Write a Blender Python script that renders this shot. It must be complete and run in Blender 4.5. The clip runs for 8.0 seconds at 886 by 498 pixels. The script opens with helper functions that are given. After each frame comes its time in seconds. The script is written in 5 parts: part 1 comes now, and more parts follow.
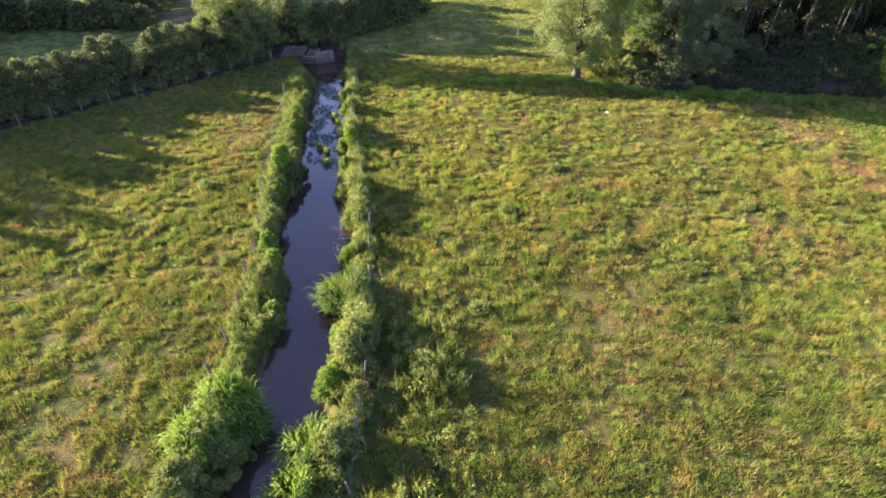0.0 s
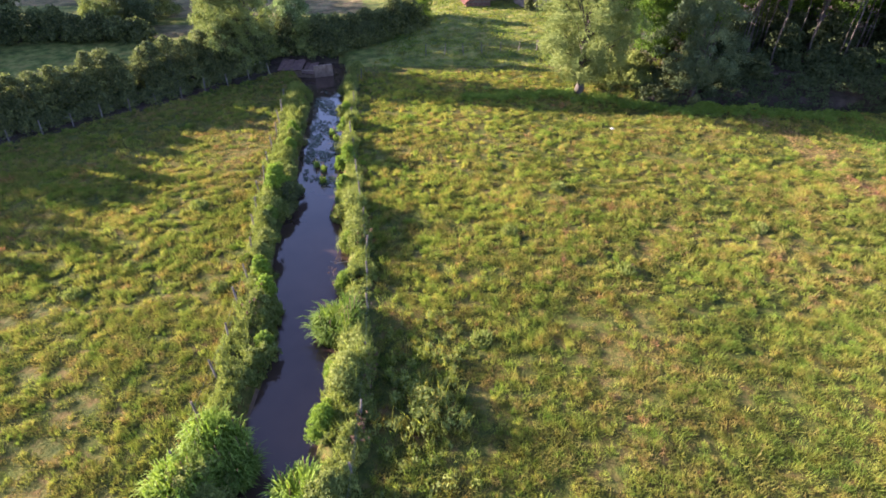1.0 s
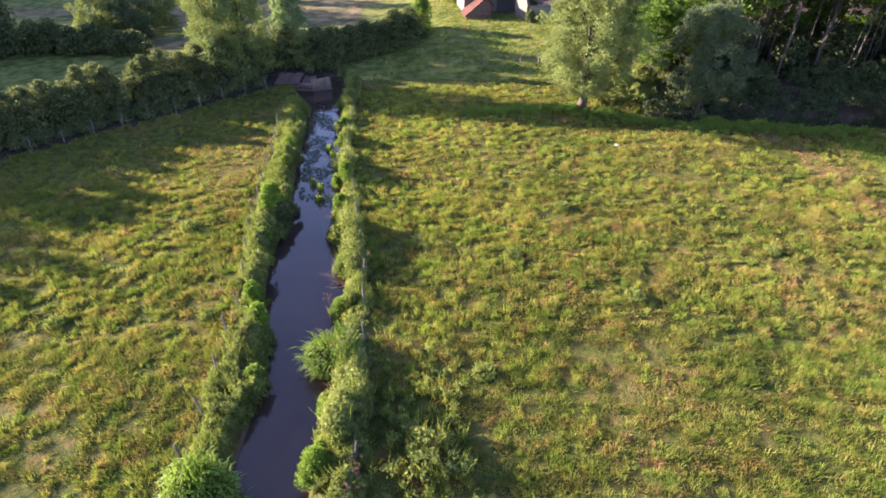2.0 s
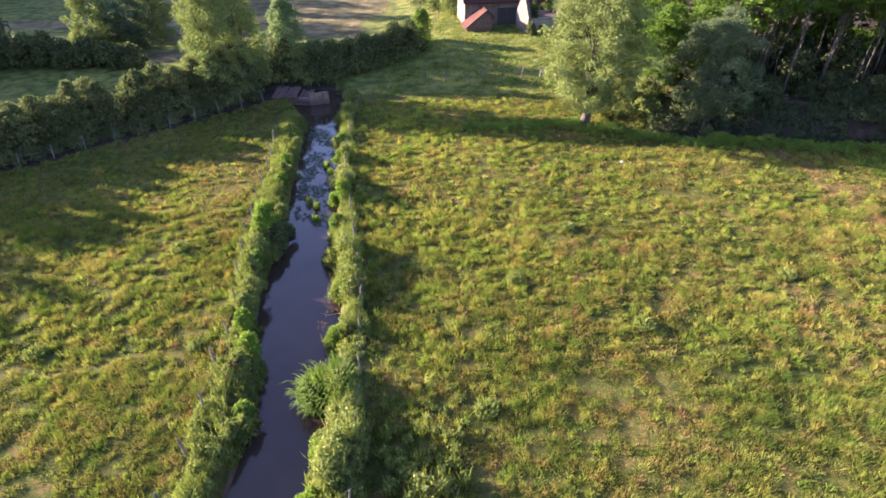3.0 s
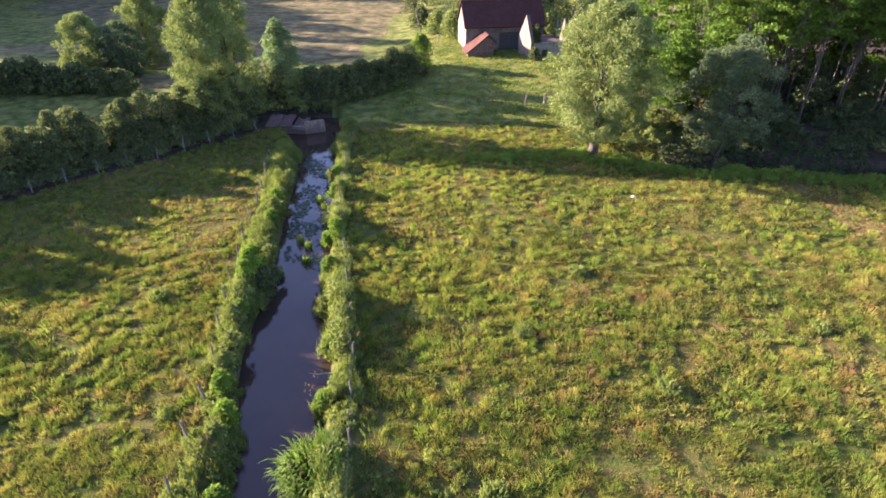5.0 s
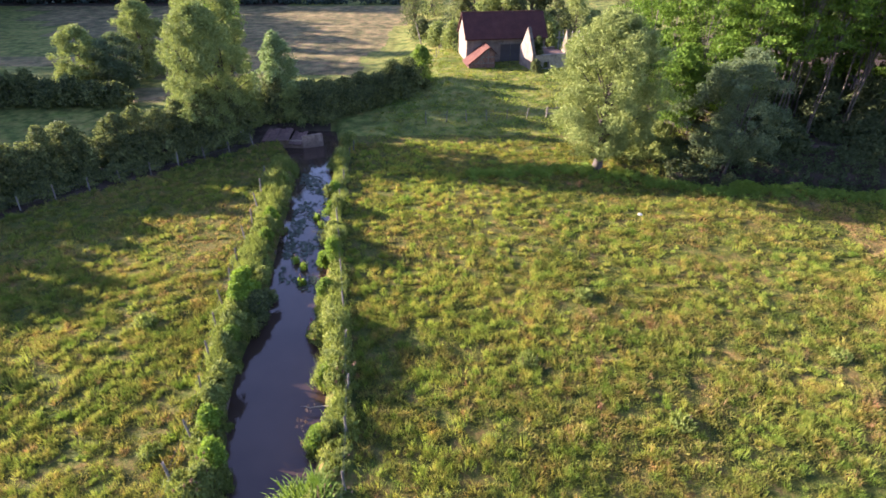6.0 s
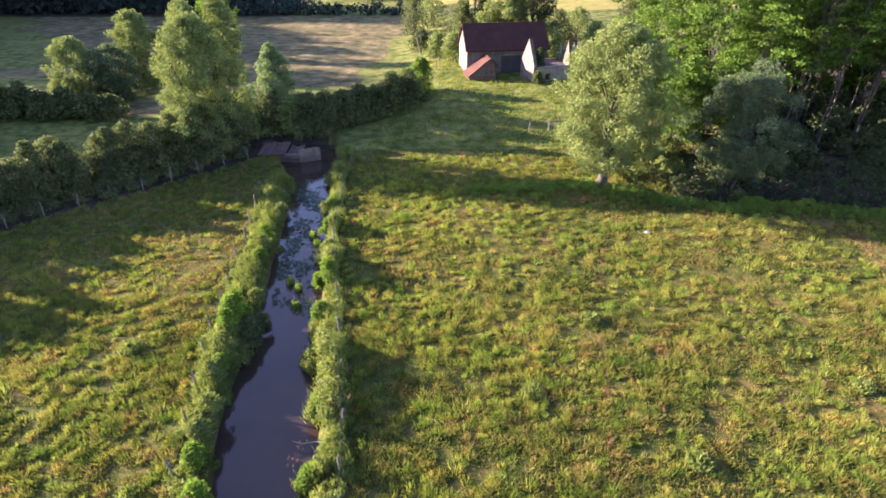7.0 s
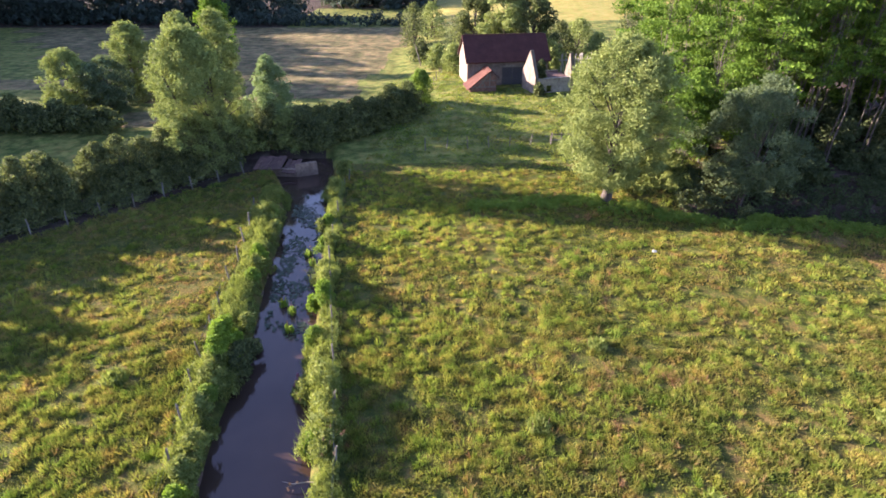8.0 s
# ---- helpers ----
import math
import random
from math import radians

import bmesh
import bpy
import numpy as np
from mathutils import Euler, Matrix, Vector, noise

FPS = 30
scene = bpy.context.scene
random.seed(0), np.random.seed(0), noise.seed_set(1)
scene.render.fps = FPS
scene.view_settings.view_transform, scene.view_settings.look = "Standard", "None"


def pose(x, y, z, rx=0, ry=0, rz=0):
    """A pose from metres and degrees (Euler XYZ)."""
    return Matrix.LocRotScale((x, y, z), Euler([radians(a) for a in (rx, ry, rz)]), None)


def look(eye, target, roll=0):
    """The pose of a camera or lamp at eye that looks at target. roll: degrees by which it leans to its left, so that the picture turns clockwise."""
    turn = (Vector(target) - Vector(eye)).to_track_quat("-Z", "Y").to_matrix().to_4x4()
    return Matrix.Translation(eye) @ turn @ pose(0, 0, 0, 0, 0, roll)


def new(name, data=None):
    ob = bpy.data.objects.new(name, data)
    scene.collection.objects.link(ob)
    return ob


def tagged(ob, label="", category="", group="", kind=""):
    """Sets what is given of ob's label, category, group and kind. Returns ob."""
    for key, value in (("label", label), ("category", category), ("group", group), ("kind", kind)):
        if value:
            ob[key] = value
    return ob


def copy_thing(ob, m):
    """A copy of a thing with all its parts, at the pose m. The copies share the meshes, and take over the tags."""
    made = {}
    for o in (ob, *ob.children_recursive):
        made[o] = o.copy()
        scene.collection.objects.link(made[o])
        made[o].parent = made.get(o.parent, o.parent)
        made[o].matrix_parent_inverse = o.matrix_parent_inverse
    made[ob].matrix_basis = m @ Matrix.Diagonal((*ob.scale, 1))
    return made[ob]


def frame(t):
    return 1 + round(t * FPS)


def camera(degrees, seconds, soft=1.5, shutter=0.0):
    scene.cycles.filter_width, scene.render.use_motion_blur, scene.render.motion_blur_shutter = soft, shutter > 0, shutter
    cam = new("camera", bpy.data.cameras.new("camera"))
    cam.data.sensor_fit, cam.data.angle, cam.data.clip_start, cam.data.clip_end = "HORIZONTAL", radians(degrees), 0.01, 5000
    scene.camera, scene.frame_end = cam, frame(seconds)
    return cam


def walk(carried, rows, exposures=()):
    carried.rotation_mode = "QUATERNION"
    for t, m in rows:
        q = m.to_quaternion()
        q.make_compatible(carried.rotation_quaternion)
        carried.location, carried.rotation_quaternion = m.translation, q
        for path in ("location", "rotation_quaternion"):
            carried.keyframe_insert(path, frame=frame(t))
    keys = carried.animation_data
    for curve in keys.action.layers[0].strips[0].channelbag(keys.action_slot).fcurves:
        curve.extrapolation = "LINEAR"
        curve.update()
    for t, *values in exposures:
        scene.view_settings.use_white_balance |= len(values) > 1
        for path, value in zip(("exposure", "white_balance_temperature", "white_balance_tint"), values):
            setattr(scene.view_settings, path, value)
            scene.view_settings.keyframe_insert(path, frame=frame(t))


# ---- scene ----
cam = camera(78.2, 8.0, soft=1.7)
METRES, EYE, TILT, LEAN, TURN = 13.01, 20.0, 0.0, 0.0, 0.0
ROWS = [
    (0.0, 0.0, 0.0, 0.0, -0.04, -37.18, 0.05),
    (0.5, -0.0017, 0.0643, -0.0015, -0.04, -36.75, 0.03),
    (1.0, -0.0018, 0.1276, -0.004, -0.02, -36.28, 0.04),
    (1.5, -0.0026, 0.1918, -0.0063, -0.02, -35.85, 0.03),
    (3.0, -0.0037, 0.3817, -0.0108, -0.0, -34.51, 0.03),
    (3.5, -0.0043, 0.4445, -0.0118, 0.01, -34.06, 0.03),
    (4.0, -0.0049, 0.5072, -0.0138, 0.02, -33.59, 0.02),
    (4.5, -0.0059, 0.5694, -0.0162, 0.02, -33.12, 0.02),
    (6.0, -0.0062, 0.7538, -0.0202, 0.07, -31.77, 0.05),
    (6.5, -0.0069, 0.8148, -0.0226, 0.07, -31.32, 0.05),
    (7.0, -0.0073, 0.8761, -0.0245, 0.08, -30.88, 0.05),
    (7.5, -0.0072, 0.9379, -0.0259, 0.08, -30.43, 0.07),
    (8.0, -0.0067, 0.9995, -0.0282, 0.08, -29.98, 0.07),
]
walk(cam, [(t, pose(0, 0, EYE, TILT, LEAN, TURN) @ pose(METRES * x, METRES * y, METRES * z, 90 + pitch, roll, yaw)) for t, x, y, z, yaw, pitch, roll in ROWS],
     exposures=[(0.0, 3.09, 5950, 36), (8.0, 3.09, 5950, 36)])

# ---- light: a low evening sun ahead and to the left, clear sky ----
SUN_EL, SUN_AZ = 16.0, -74.0          # degrees; azimuth from +y, negative towards -x
world = bpy.data.worlds.new("sky")
scene.world = world
world.use_nodes = True
wn = world.node_tree.nodes
sky = wn.new("ShaderNodeTexSky")
sky.sky_type, sky.sun_disc = "NISHITA", False
sky.sun_elevation, sky.sun_rotation = radians(SUN_EL), radians(SUN_AZ)
sky.altitude, sky.air_density, sky.dust_density, sky.ozone_density = 200, 1.0, 1.0, 2.2
world.node_tree.links.new(sky.outputs[0], wn["Background"].inputs[0])
wn["Background"].inputs[1].default_value = 0.079
sun_data = bpy.data.lights.new("sun", "SUN")
sun_data.energy, sun_data.angle, sun_data.color = 4.6, radians(0.6), (1.0, 0.885, 0.61)
sun = new("sun", sun_data)
to_sun = Vector((math.sin(radians(SUN_AZ)) * math.cos(radians(SUN_EL)), math.cos(radians(SUN_AZ)) * math.cos(radians(SUN_EL)), math.sin(radians(SUN_EL))))
sun.matrix_world = look(to_sun * 100, (0, 0, 0))


# ---- materials ----
def nodes_of(name):
    m = bpy.data.materials.new(name)
    m.use_nodes = True
    nt = m.node_tree
    return m, nt, nt.nodes["Principled BSDF"]


def noise_tex(nt, scale, detail=4.0, rough=0.55, vec=None, stretch=None):
    tc = nt.nodes.new("ShaderNodeTexCoord")
    n = nt.nodes.new("ShaderNodeTexNoise")
    n.inputs["Scale"].default_value, n.inputs["Detail"].default_value, n.inputs["Roughness"].default_value = scale, detail, rough
    src = tc.outputs["Object"]
    if stretch:
        mp = nt.nodes.new("ShaderNodeMapping")
        mp.inputs["Scale"].default_value = stretch
        nt.links.new(src, mp.inputs[0])
        src = mp.outputs[0]
    nt.links.new(src, n.inputs["Vector"])
    return n.outputs["Fac"]


def ramp(nt, fac, stops):
    r = nt.nodes.new("ShaderNodeValToRGB")
    while len(r.color_ramp.elements) < len(stops):
        r.color_ramp.elements.new(0.5)
    for e, (p, c) in zip(r.color_ramp.elements, stops):
        e.position, e.color = p, (*c, 1)
    nt.links.new(fac, r.inputs[0])
    return r.outputs[0]


def mix(nt, fac, a, b, mode="MIX"):
    n = nt.nodes.new("ShaderNodeMix")
    n.data_type, n.blend_type = "RGBA", mode
    for sock, v in ((n.inputs[0], fac), (n.inputs[6], a), (n.inputs[7], b)):
        if isinstance(v, (int, float)):
            sock.default_value = v
        elif isinstance(v, tuple):
            sock.default_value = (*v, 1)
        else:
            nt.links.new(v, sock)
    return n.outputs[2]


def bump(nt, bsdf, height, strength, dist):
    b = nt.nodes.new("ShaderNodeBump")
    b.inputs["Strength"].default_value, b.inputs["Distance"].default_value = strength, dist
    nt.links.new(height, b.inputs["Height"])
    nt.links.new(b.outputs[0], bsdf.inputs["Normal"])


def leaf_material(name, dark, mid, light, patch=0.35, through_light=0.45, rough=0.7, sheen=0.12, glow=(1.0, 1.0, 0.6)):
    """Leaves and blades: a colour of their own each, drifting over metres, and light passing through."""
    m, nt, p = nodes_of(name)
    geo = nt.nodes.new("ShaderNodeNewGeometry")
    own = ramp(nt, geo.outputs["Random Per Island"], [(0.0, dark), (0.5, mid), (1.0, light)])
    drift = ramp(nt, noise_tex(nt, patch, 3.0), [(0.3, dark), (0.52, mid), (0.72, light)])
    col = mix(nt, 0.5, own, drift)
    nt.links.new(col, p.inputs["Base Color"])
    p.inputs["Roughness"].default_value = rough
    p.inputs["Specular IOR Level"].default_value = sheen
    tr = nt.nodes.new("ShaderNodeBsdfTranslucent")
    warm = mix(nt, 1.0, col, glow, "MULTIPLY")
    nt.links.new(warm, tr.inputs["Color"])
    mx = nt.nodes.new("ShaderNodeMixShader")
    mx.inputs[0].default_value = through_light
    nt.links.new(p.outputs[0], mx.inputs[1])
    nt.links.new(tr.outputs[0], mx.inputs[2])
    nt.links.new(mx.outputs[0], nt.nodes["Material Output"].inputs[0])
    return m


def meadow_material(name, stops, fine, through_light=0.0, island=False):
    """Pasture colours: green, yellowed and straw patches over metres, with fine grain."""
    m, nt, p = nodes_of(name)
    big = noise_tex(nt, 0.16, 3.0)
    small = noise_tex(nt, fine, 3.0, 0.65)
    m1 = nt.nodes.new("ShaderNodeMath")
    m1.operation = "MULTIPLY_ADD"
    nt.links.new(small, m1.inputs[0])
    m1.inputs[1].default_value = 1.0
    m2 = nt.nodes.new("ShaderNodeMath")
    m2.operation = "MULTIPLY_ADD"
    nt.links.new(big, m2.inputs[0])
    m2.inputs[1].default_value, m2.inputs[2].default_value = 0.45, -0.225
    nt.links.new(m2.outputs[0], m1.inputs[2])
    fac = m1.outputs[0]
    if island:
        geo = nt.nodes.new("ShaderNodeNewGeometry")
        m3 = nt.nodes.new("ShaderNodeMath")
        m3.operation = "MULTIPLY_ADD"
        nt.links.new(geo.outputs["Random Per Island"], m3.inputs[0])
        m3.inputs[1].default_value = 0.06
        m4 = nt.nodes.new("ShaderNodeMath")
        m4.operation = "SUBTRACT"
        nt.links.new(fac, m4.inputs[0])
        m4.inputs[1].default_value = 0.03
        nt.links.new(m4.outputs[0], m3.inputs[2])
        fac = m3.outputs[0]
    tint = ramp(nt, noise_tex(nt, 0.6, 5.0, 0.65), [(0.34, (0.88, 1.03, 0.85)), (0.47, (0.98, 1.01, 1.0)), (0.57, (1.04, 0.99, 1.0)), (0.70, (1.22, 0.91, 1.05))])
    col = mix(nt, 1.0, ramp(nt, fac, stops), tint, "MULTIPLY")
    nt.links.new(col, p.inputs["Base Color"])
    p.inputs["Roughness"].default_value = 0.9
    p.inputs["Specular IOR Level"].default_value = 0.05
    if through_light:
        tr = nt.nodes.new("ShaderNodeBsdfTranslucent")
        nt.links.new(mix(nt, 1.0, col, (1.0, 1.0, 0.6), "MULTIPLY"), tr.inputs["Color"])
        mx = nt.nodes.new("ShaderNodeMixShader")
        mx.inputs[0].default_value = through_light
        nt.links.new(p.outputs[0], mx.inputs[1])
        nt.links.new(tr.outputs[0], mx.inputs[2])
        nt.links.new(mx.outputs[0], nt.nodes["Material Output"].inputs[0])
    else:
        bump(nt, p, noise_tex(nt, 6.0, 4.0, 0.7), 1.0, 0.12)
    return m


def plain_rough(name, a, b, scale, rough=0.85, relief=0.4, dist=0.03, stretch=None, c=None):
    m, nt, p = nodes_of(name)
    f = noise_tex(nt, scale, 5.0, 0.6, stretch=stretch)
    col = ramp(nt, f, [(0.3, a), (0.55, b), (0.75, c or b)])
    stain = ramp(nt, noise_tex(nt, scale * 0.17, 3.0), [(0.35, (0.72, 0.72, 0.7)), (0.6, (1.0, 1.0, 1.0))])
    nt.links.new(mix(nt, 1.0, col, stain, "MULTIPLY"), p.inputs["Base Color"])
    p.inputs["Roughness"].default_value = rough
    bump(nt, p, f, relief, dist)
    return m


def tile_material(name, a, b, c, row=0.3):
    """Old flat clay tiles: courses by a saw wave, colour by patches."""
    m, nt, p = nodes_of(name)
    tc = nt.nodes.new("ShaderNodeTexCoord")
    w = nt.nodes.new("ShaderNodeTexBrick")
    w.inputs["Scale"].default_value = 1.0
    w.inputs["Brick Width"].default_value, w.inputs["Row Height"].default_value = 0.24, row
    w.inputs["Mortar Size"].default_value = 0.03
    w.inputs["Color1"].default_value, w.inputs["Color2"].default_value = (*a, 1), (*b, 1)
    w.inputs["Mortar"].default_value = (a[0] * 0.4, a[1] * 0.4, a[2] * 0.4, 1)
    nt.links.new(tc.outputs["UV"], w.inputs["Vector"])
    patch = ramp(nt, noise_tex(nt, 0.8, 4.0), [(0.35, a), (0.55, b), (0.75, c)])
    nt.links.new(mix(nt, 0.6, w.outputs["Color"], patch), p.inputs["Base Color"])
    p.inputs["Roughness"].default_value, p.inputs["Specular IOR Level"].default_value = 0.85, 0.2
    bump(nt, p, w.outputs["Fac"], 0.5, -0.03)
    return m


# turf coloured dark so the gaps between blades read as shadow
meadow = meadow_material("pasture turf in shadow-dark green", [(0.36, (0.034, 0.044, 0.011)), (0.5, (0.066, 0.070, 0.017)), (0.64, (0.105, 0.078, 0.027))], 1.7)
dry_turf = meadow_material("dry grazed turf", [(0.36, (0.06, 0.055, 0.018)), (0.5, (0.12, 0.085, 0.034)), (0.64, (0.17, 0.11, 0.05))], 1.7)
blades = meadow_material("short pasture blades", [(0.36, (0.085, 0.106, 0.022)), (0.48, (0.145, 0.156, 0.034)), (0.58, (0.208, 0.187, 0.050)), (0.70, (0.255, 0.178, 0.070))], 1.5, 0.5, True)
tuft_blades = meadow_material("tussock blades", [(0.34, (0.108, 0.158, 0.028)), (0.46, (0.185, 0.230, 0.041)), (0.58, (0.255, 0.272, 0.053)), (0.72, (0.31, 0.275, 0.08))], 1.2, 0.5, True)
far_blades = meadow_material("slope grass blades", [(0.36, (0.095, 0.135, 0.028)), (0.5, (0.15, 0.185, 0.038)), (0.66, (0.20, 0.205, 0.050))], 0.8, 0.5, True)
left_blades = meadow_material("grazed brownish pasture blades", [(0.36, (0.085, 0.104, 0.024)), (0.48, (0.138, 0.148, 0.036)), (0.58, (0.195, 0.176, 0.052)), (0.70, (0.24, 0.165, 0.075))], 1.5, 0.45, True)
left_tufts = meadow_material("tussock blades on the grazed side", [(0.34, (0.09, 0.132, 0.026)), (0.46, (0.15, 0.182, 0.036)), (0.58, (0.20, 0.212, 0.047)), (0.72, (0.245, 0.215, 0.068))], 1.2, 0.45, True)
rich_blades = meadow_material("thick green blades", [(0.36, (0.075, 0.125, 0.022)), (0.5, (0.12, 0.19, 0.032)), (0.66, (0.18, 0.235, 0.045))], 0.9, 0.45, True)
rusty_blades = meadow_material("rusty seeding blades", [(0.34, (0.14, 0.125, 0.04)), (0.5, (0.225, 0.165, 0.066)), (0.68, (0.28, 0.165, 0.085))], 1.2, 0.4, True)
hay = meadow_material("mown hay field", [(0.34, (0.050, 0.048, 0.022)), (0.5, (0.105, 0.088, 0.042)), (0.66, (0.185, 0.14, 0.07))], 0.45)
# brown litter, kept darker to hold the shade under trees and hedge
shaded_litter = meadow_material("leaf litter darkened for shade", [(0.30, (0.024, 0.017, 0.013)), (0.5, (0.046, 0.033, 0.025)), (0.75, (0.075, 0.055, 0.040))], 0.8)
far_pasture = meadow_material("far pasture", [(0.36, (0.050, 0.065, 0.017)), (0.5, (0.100, 0.112, 0.028)), (0.64, (0.165, 0.155, 0.045))], 0.7)
crop = meadow_material("pale hillside crop", [(0.30, (0.15, 0.135, 0.035)), (0.5, (0.195, 0.172, 0.048)), (0.75, (0.235, 0.20, 0.068))], 0.5)
soil = plain_rough("bare earth", (0.045, 0.026, 0.018), (0.095, 0.055, 0.036), 2.0, 0.95, 0.6, 0.06)
willow_leaf = leaf_material("grey-green willow leaves", (0.098, 0.128, 0.040), (0.166, 0.199, 0.060), (0.242, 0.276, 0.088), 0.6, 0.3, 0.7, 0.1, (0.95, 1.0, 0.65))
poplar_leaf = leaf_material("poplar leaves", (0.105, 0.145, 0.055), (0.155, 0.205, 0.08), (0.21, 0.265, 0.11), 0.6, 0.3, 0.7, 0.12, (0.9, 1.0, 0.7))
# darker blue-green willow leaves, with shade mixed into the colour
shade_willow_leaf = leaf_material("blue-green willow leaves darkened for shade", (0.052, 0.078, 0.040), (0.086, 0.119, 0.060), (0.135, 0.172, 0.086), 0.6, 0.4)
locust_leaf = leaf_material("fresh green wood leaves", (0.030, 0.062, 0.008), (0.072, 0.134, 0.015), (0.165, 0.255, 0.030), 0.22, 0.36)
hedge_leaf = leaf_material("hedge leaves", (0.036, 0.046, 0.024), (0.085, 0.104, 0.040), (0.215, 0.232, 0.078), 0.5, 0.38, 0.75, 0.12, (0.95, 1.0, 0.68))
# even dark bluish green: the far wood's skylit shade as leaf colour
wood_shade_leaf = leaf_material("wood leaves with shade in their colour", (0.034, 0.046, 0.040), (0.044, 0.060, 0.050), (0.054, 0.074, 0.060), 0.12, 0.3, 0.95, 0.0)
# leaf colour lowered to carry the wood's inner shade
shade_leaf = leaf_material("herb leaves darkened for shade", (0.030, 0.040, 0.020), (0.055, 0.072, 0.030), (0.10, 0.118, 0.05), 0.6, 0.2, 0.9, 0.05)
nettle_leaf = leaf_material("bank herb leaves", (0.060, 0.085, 0.024), (0.150, 0.182, 0.045), (0.275, 0.295, 0.085), 0.9, 0.36)
bright_leaf = leaf_material("bright shrub leaves", (0.065, 0.115, 0.015), (0.135, 0.215, 0.026), (0.22, 0.315, 0.042), 0.9, 0.4)
lush_leaf = leaf_material("lush gully leaves", (0.07, 0.12, 0.02), (0.12, 0.19, 0.03), (0.19, 0.26, 0.05), 0.9, 0.45)
reed_leaf = leaf_material("reed blades", (0.095, 0.13, 0.030), (0.165, 0.205, 0.048), (0.25, 0.275, 0.08), 0.9, 0.45)
reed_bright = leaf_material("bright reed blades", (0.10, 0.165, 0.022), (0.165, 0.25, 0.036), (0.25, 0.33, 0.065), 0.9, 0.45)
reed_dark = leaf_material("dark green reed blades", (0.055, 0.10, 0.015), (0.10, 0.168, 0.024), (0.19, 0.24, 0.06), 0.9, 0.5, 0.65, 0.12)
pink_bloom = leaf_material("pink flower spikes", (0.22, 0.07, 0.11), (0.32, 0.12, 0.17), (0.40, 0.20, 0.24), 1.0, 0.3)
seed_head = leaf_material("faded seed heads", (0.085, 0.045, 0.035), (0.14, 0.085, 0.06), (0.21, 0.15, 0.09), 1.0, 0.25)
pad_leaf = leaf_material("lily pad leaves", (0.012, 0.022, 0.010), (0.022, 0.036, 0.015), (0.06, 0.085, 0.035), 1.5, 0.08, 0.5, 0.3)
bark = plain_rough("grey bark", (0.028, 0.022, 0.017), (0.06, 0.047, 0.037), 6.0, 0.95, 0.8, 0.03, (1, 1, 0.2))
pale_bark = plain_rough("pale trunk bark", (0.035, 0.028, 0.023), (0.085, 0.067, 0.055), 5.0, 0.9, 0.6, 0.02, (1, 1, 0.25))
post_wood = plain_rough("weathered post wood", (0.065, 0.055, 0.046), (0.15, 0.13, 0.11), 9.0, 0.9, 0.6, 0.01, (1, 1, 0.15))
pale_wood = plain_rough("bleached paling wood", (0.20, 0.18, 0.155), (0.32, 0.29, 0.26), 7.0, 0.85, 0.4, 0.01, (1, 1, 0.2))
dead_wood = plain_rough("dead branch wood", (0.16, 0.13, 0.09), (0.28, 0.23, 0.16), 7.0, 0.9, 0.4, 0.01, (1, 1, 0.2))
door_wood = plain_rough("old barn door wood", (0.028, 0.026, 0.028), (0.06, 0.055, 0.056), 5.0, 0.9, 0.4, 0.01, (1, 1, 0.1))
render_wall = plain_rough("old lime render", (0.085, 0.062, 0.049), (0.155, 0.120, 0.097), 1.5, 0.95, 0.9, 0.06, None, (0.20, 0.158, 0.13))
# stone colour pushed to orange-brown to carry warm sun on the wash-house
rubble = plain_rough("rubble stone", (0.11, 0.072, 0.052), (0.20, 0.135, 0.10), 3.5, 0.95, 0.9, 0.06, None, (0.27, 0.195, 0.145))
brick_rubble = plain_rough("reddish brick rubble", (0.085, 0.040, 0.030), (0.16, 0.083, 0.062), 3.5, 0.95, 0.9, 0.06, None, (0.23, 0.145, 0.11))
# raised colour stands in for grazing sun on the ruin's front
lit_plaster = plain_rough("plaster lightened as if sunlit", (0.20, 0.165, 0.13), (0.33, 0.285, 0.235), 2.2, 0.95, 0.7, 0.04, None, (0.40, 0.35, 0.30))
roof_dark = tile_material("dark clay tiles", (0.040, 0.014, 0.012), (0.062, 0.021, 0.017), (0.085, 0.033, 0.025))
roof_red = tile_material("red clay tiles", (0.055, 0.019, 0.014), (0.085, 0.031, 0.022), (0.115, 0.052, 0.037))
roof_slate = plain_rough("mossy roof slabs", (0.045, 0.022, 0.018), (0.095, 0.046, 0.036), 3.0, 0.9, 0.6, 0.03, None, (0.15, 0.085, 0.065))
zinc = plain_rough("galvanised wire", (0.08, 0.078, 0.075), (0.13, 0.128, 0.122), 8.0, 0.5, 0.1, 0.002)
white_stone = plain_rough("white feed sack", (0.30, 0.29, 0.28), (0.46, 0.45, 0.43), 5.0, 0.8, 0.3, 0.01)
water_mat, wnt, wp = nodes_of("murky stream water")
nt_col = ramp(wnt, noise_tex(wnt, 0.25, 3.0), [(0.35, (0.034, 0.021, 0.016)), (0.65, (0.046, 0.029, 0.022))])
wnt.links.new(nt_col, wp.inputs["Base Color"])
wp.inputs["Roughness"].default_value, wp.inputs["IOR"].default_value = 0.06, 1.45
wp.inputs["Specular Tint"].default_value = (1.0, 0.78, 0.76, 1)
bump(wnt, wp, noise_tex(wnt, 2.2, 2.0), 0.06, 0.03)


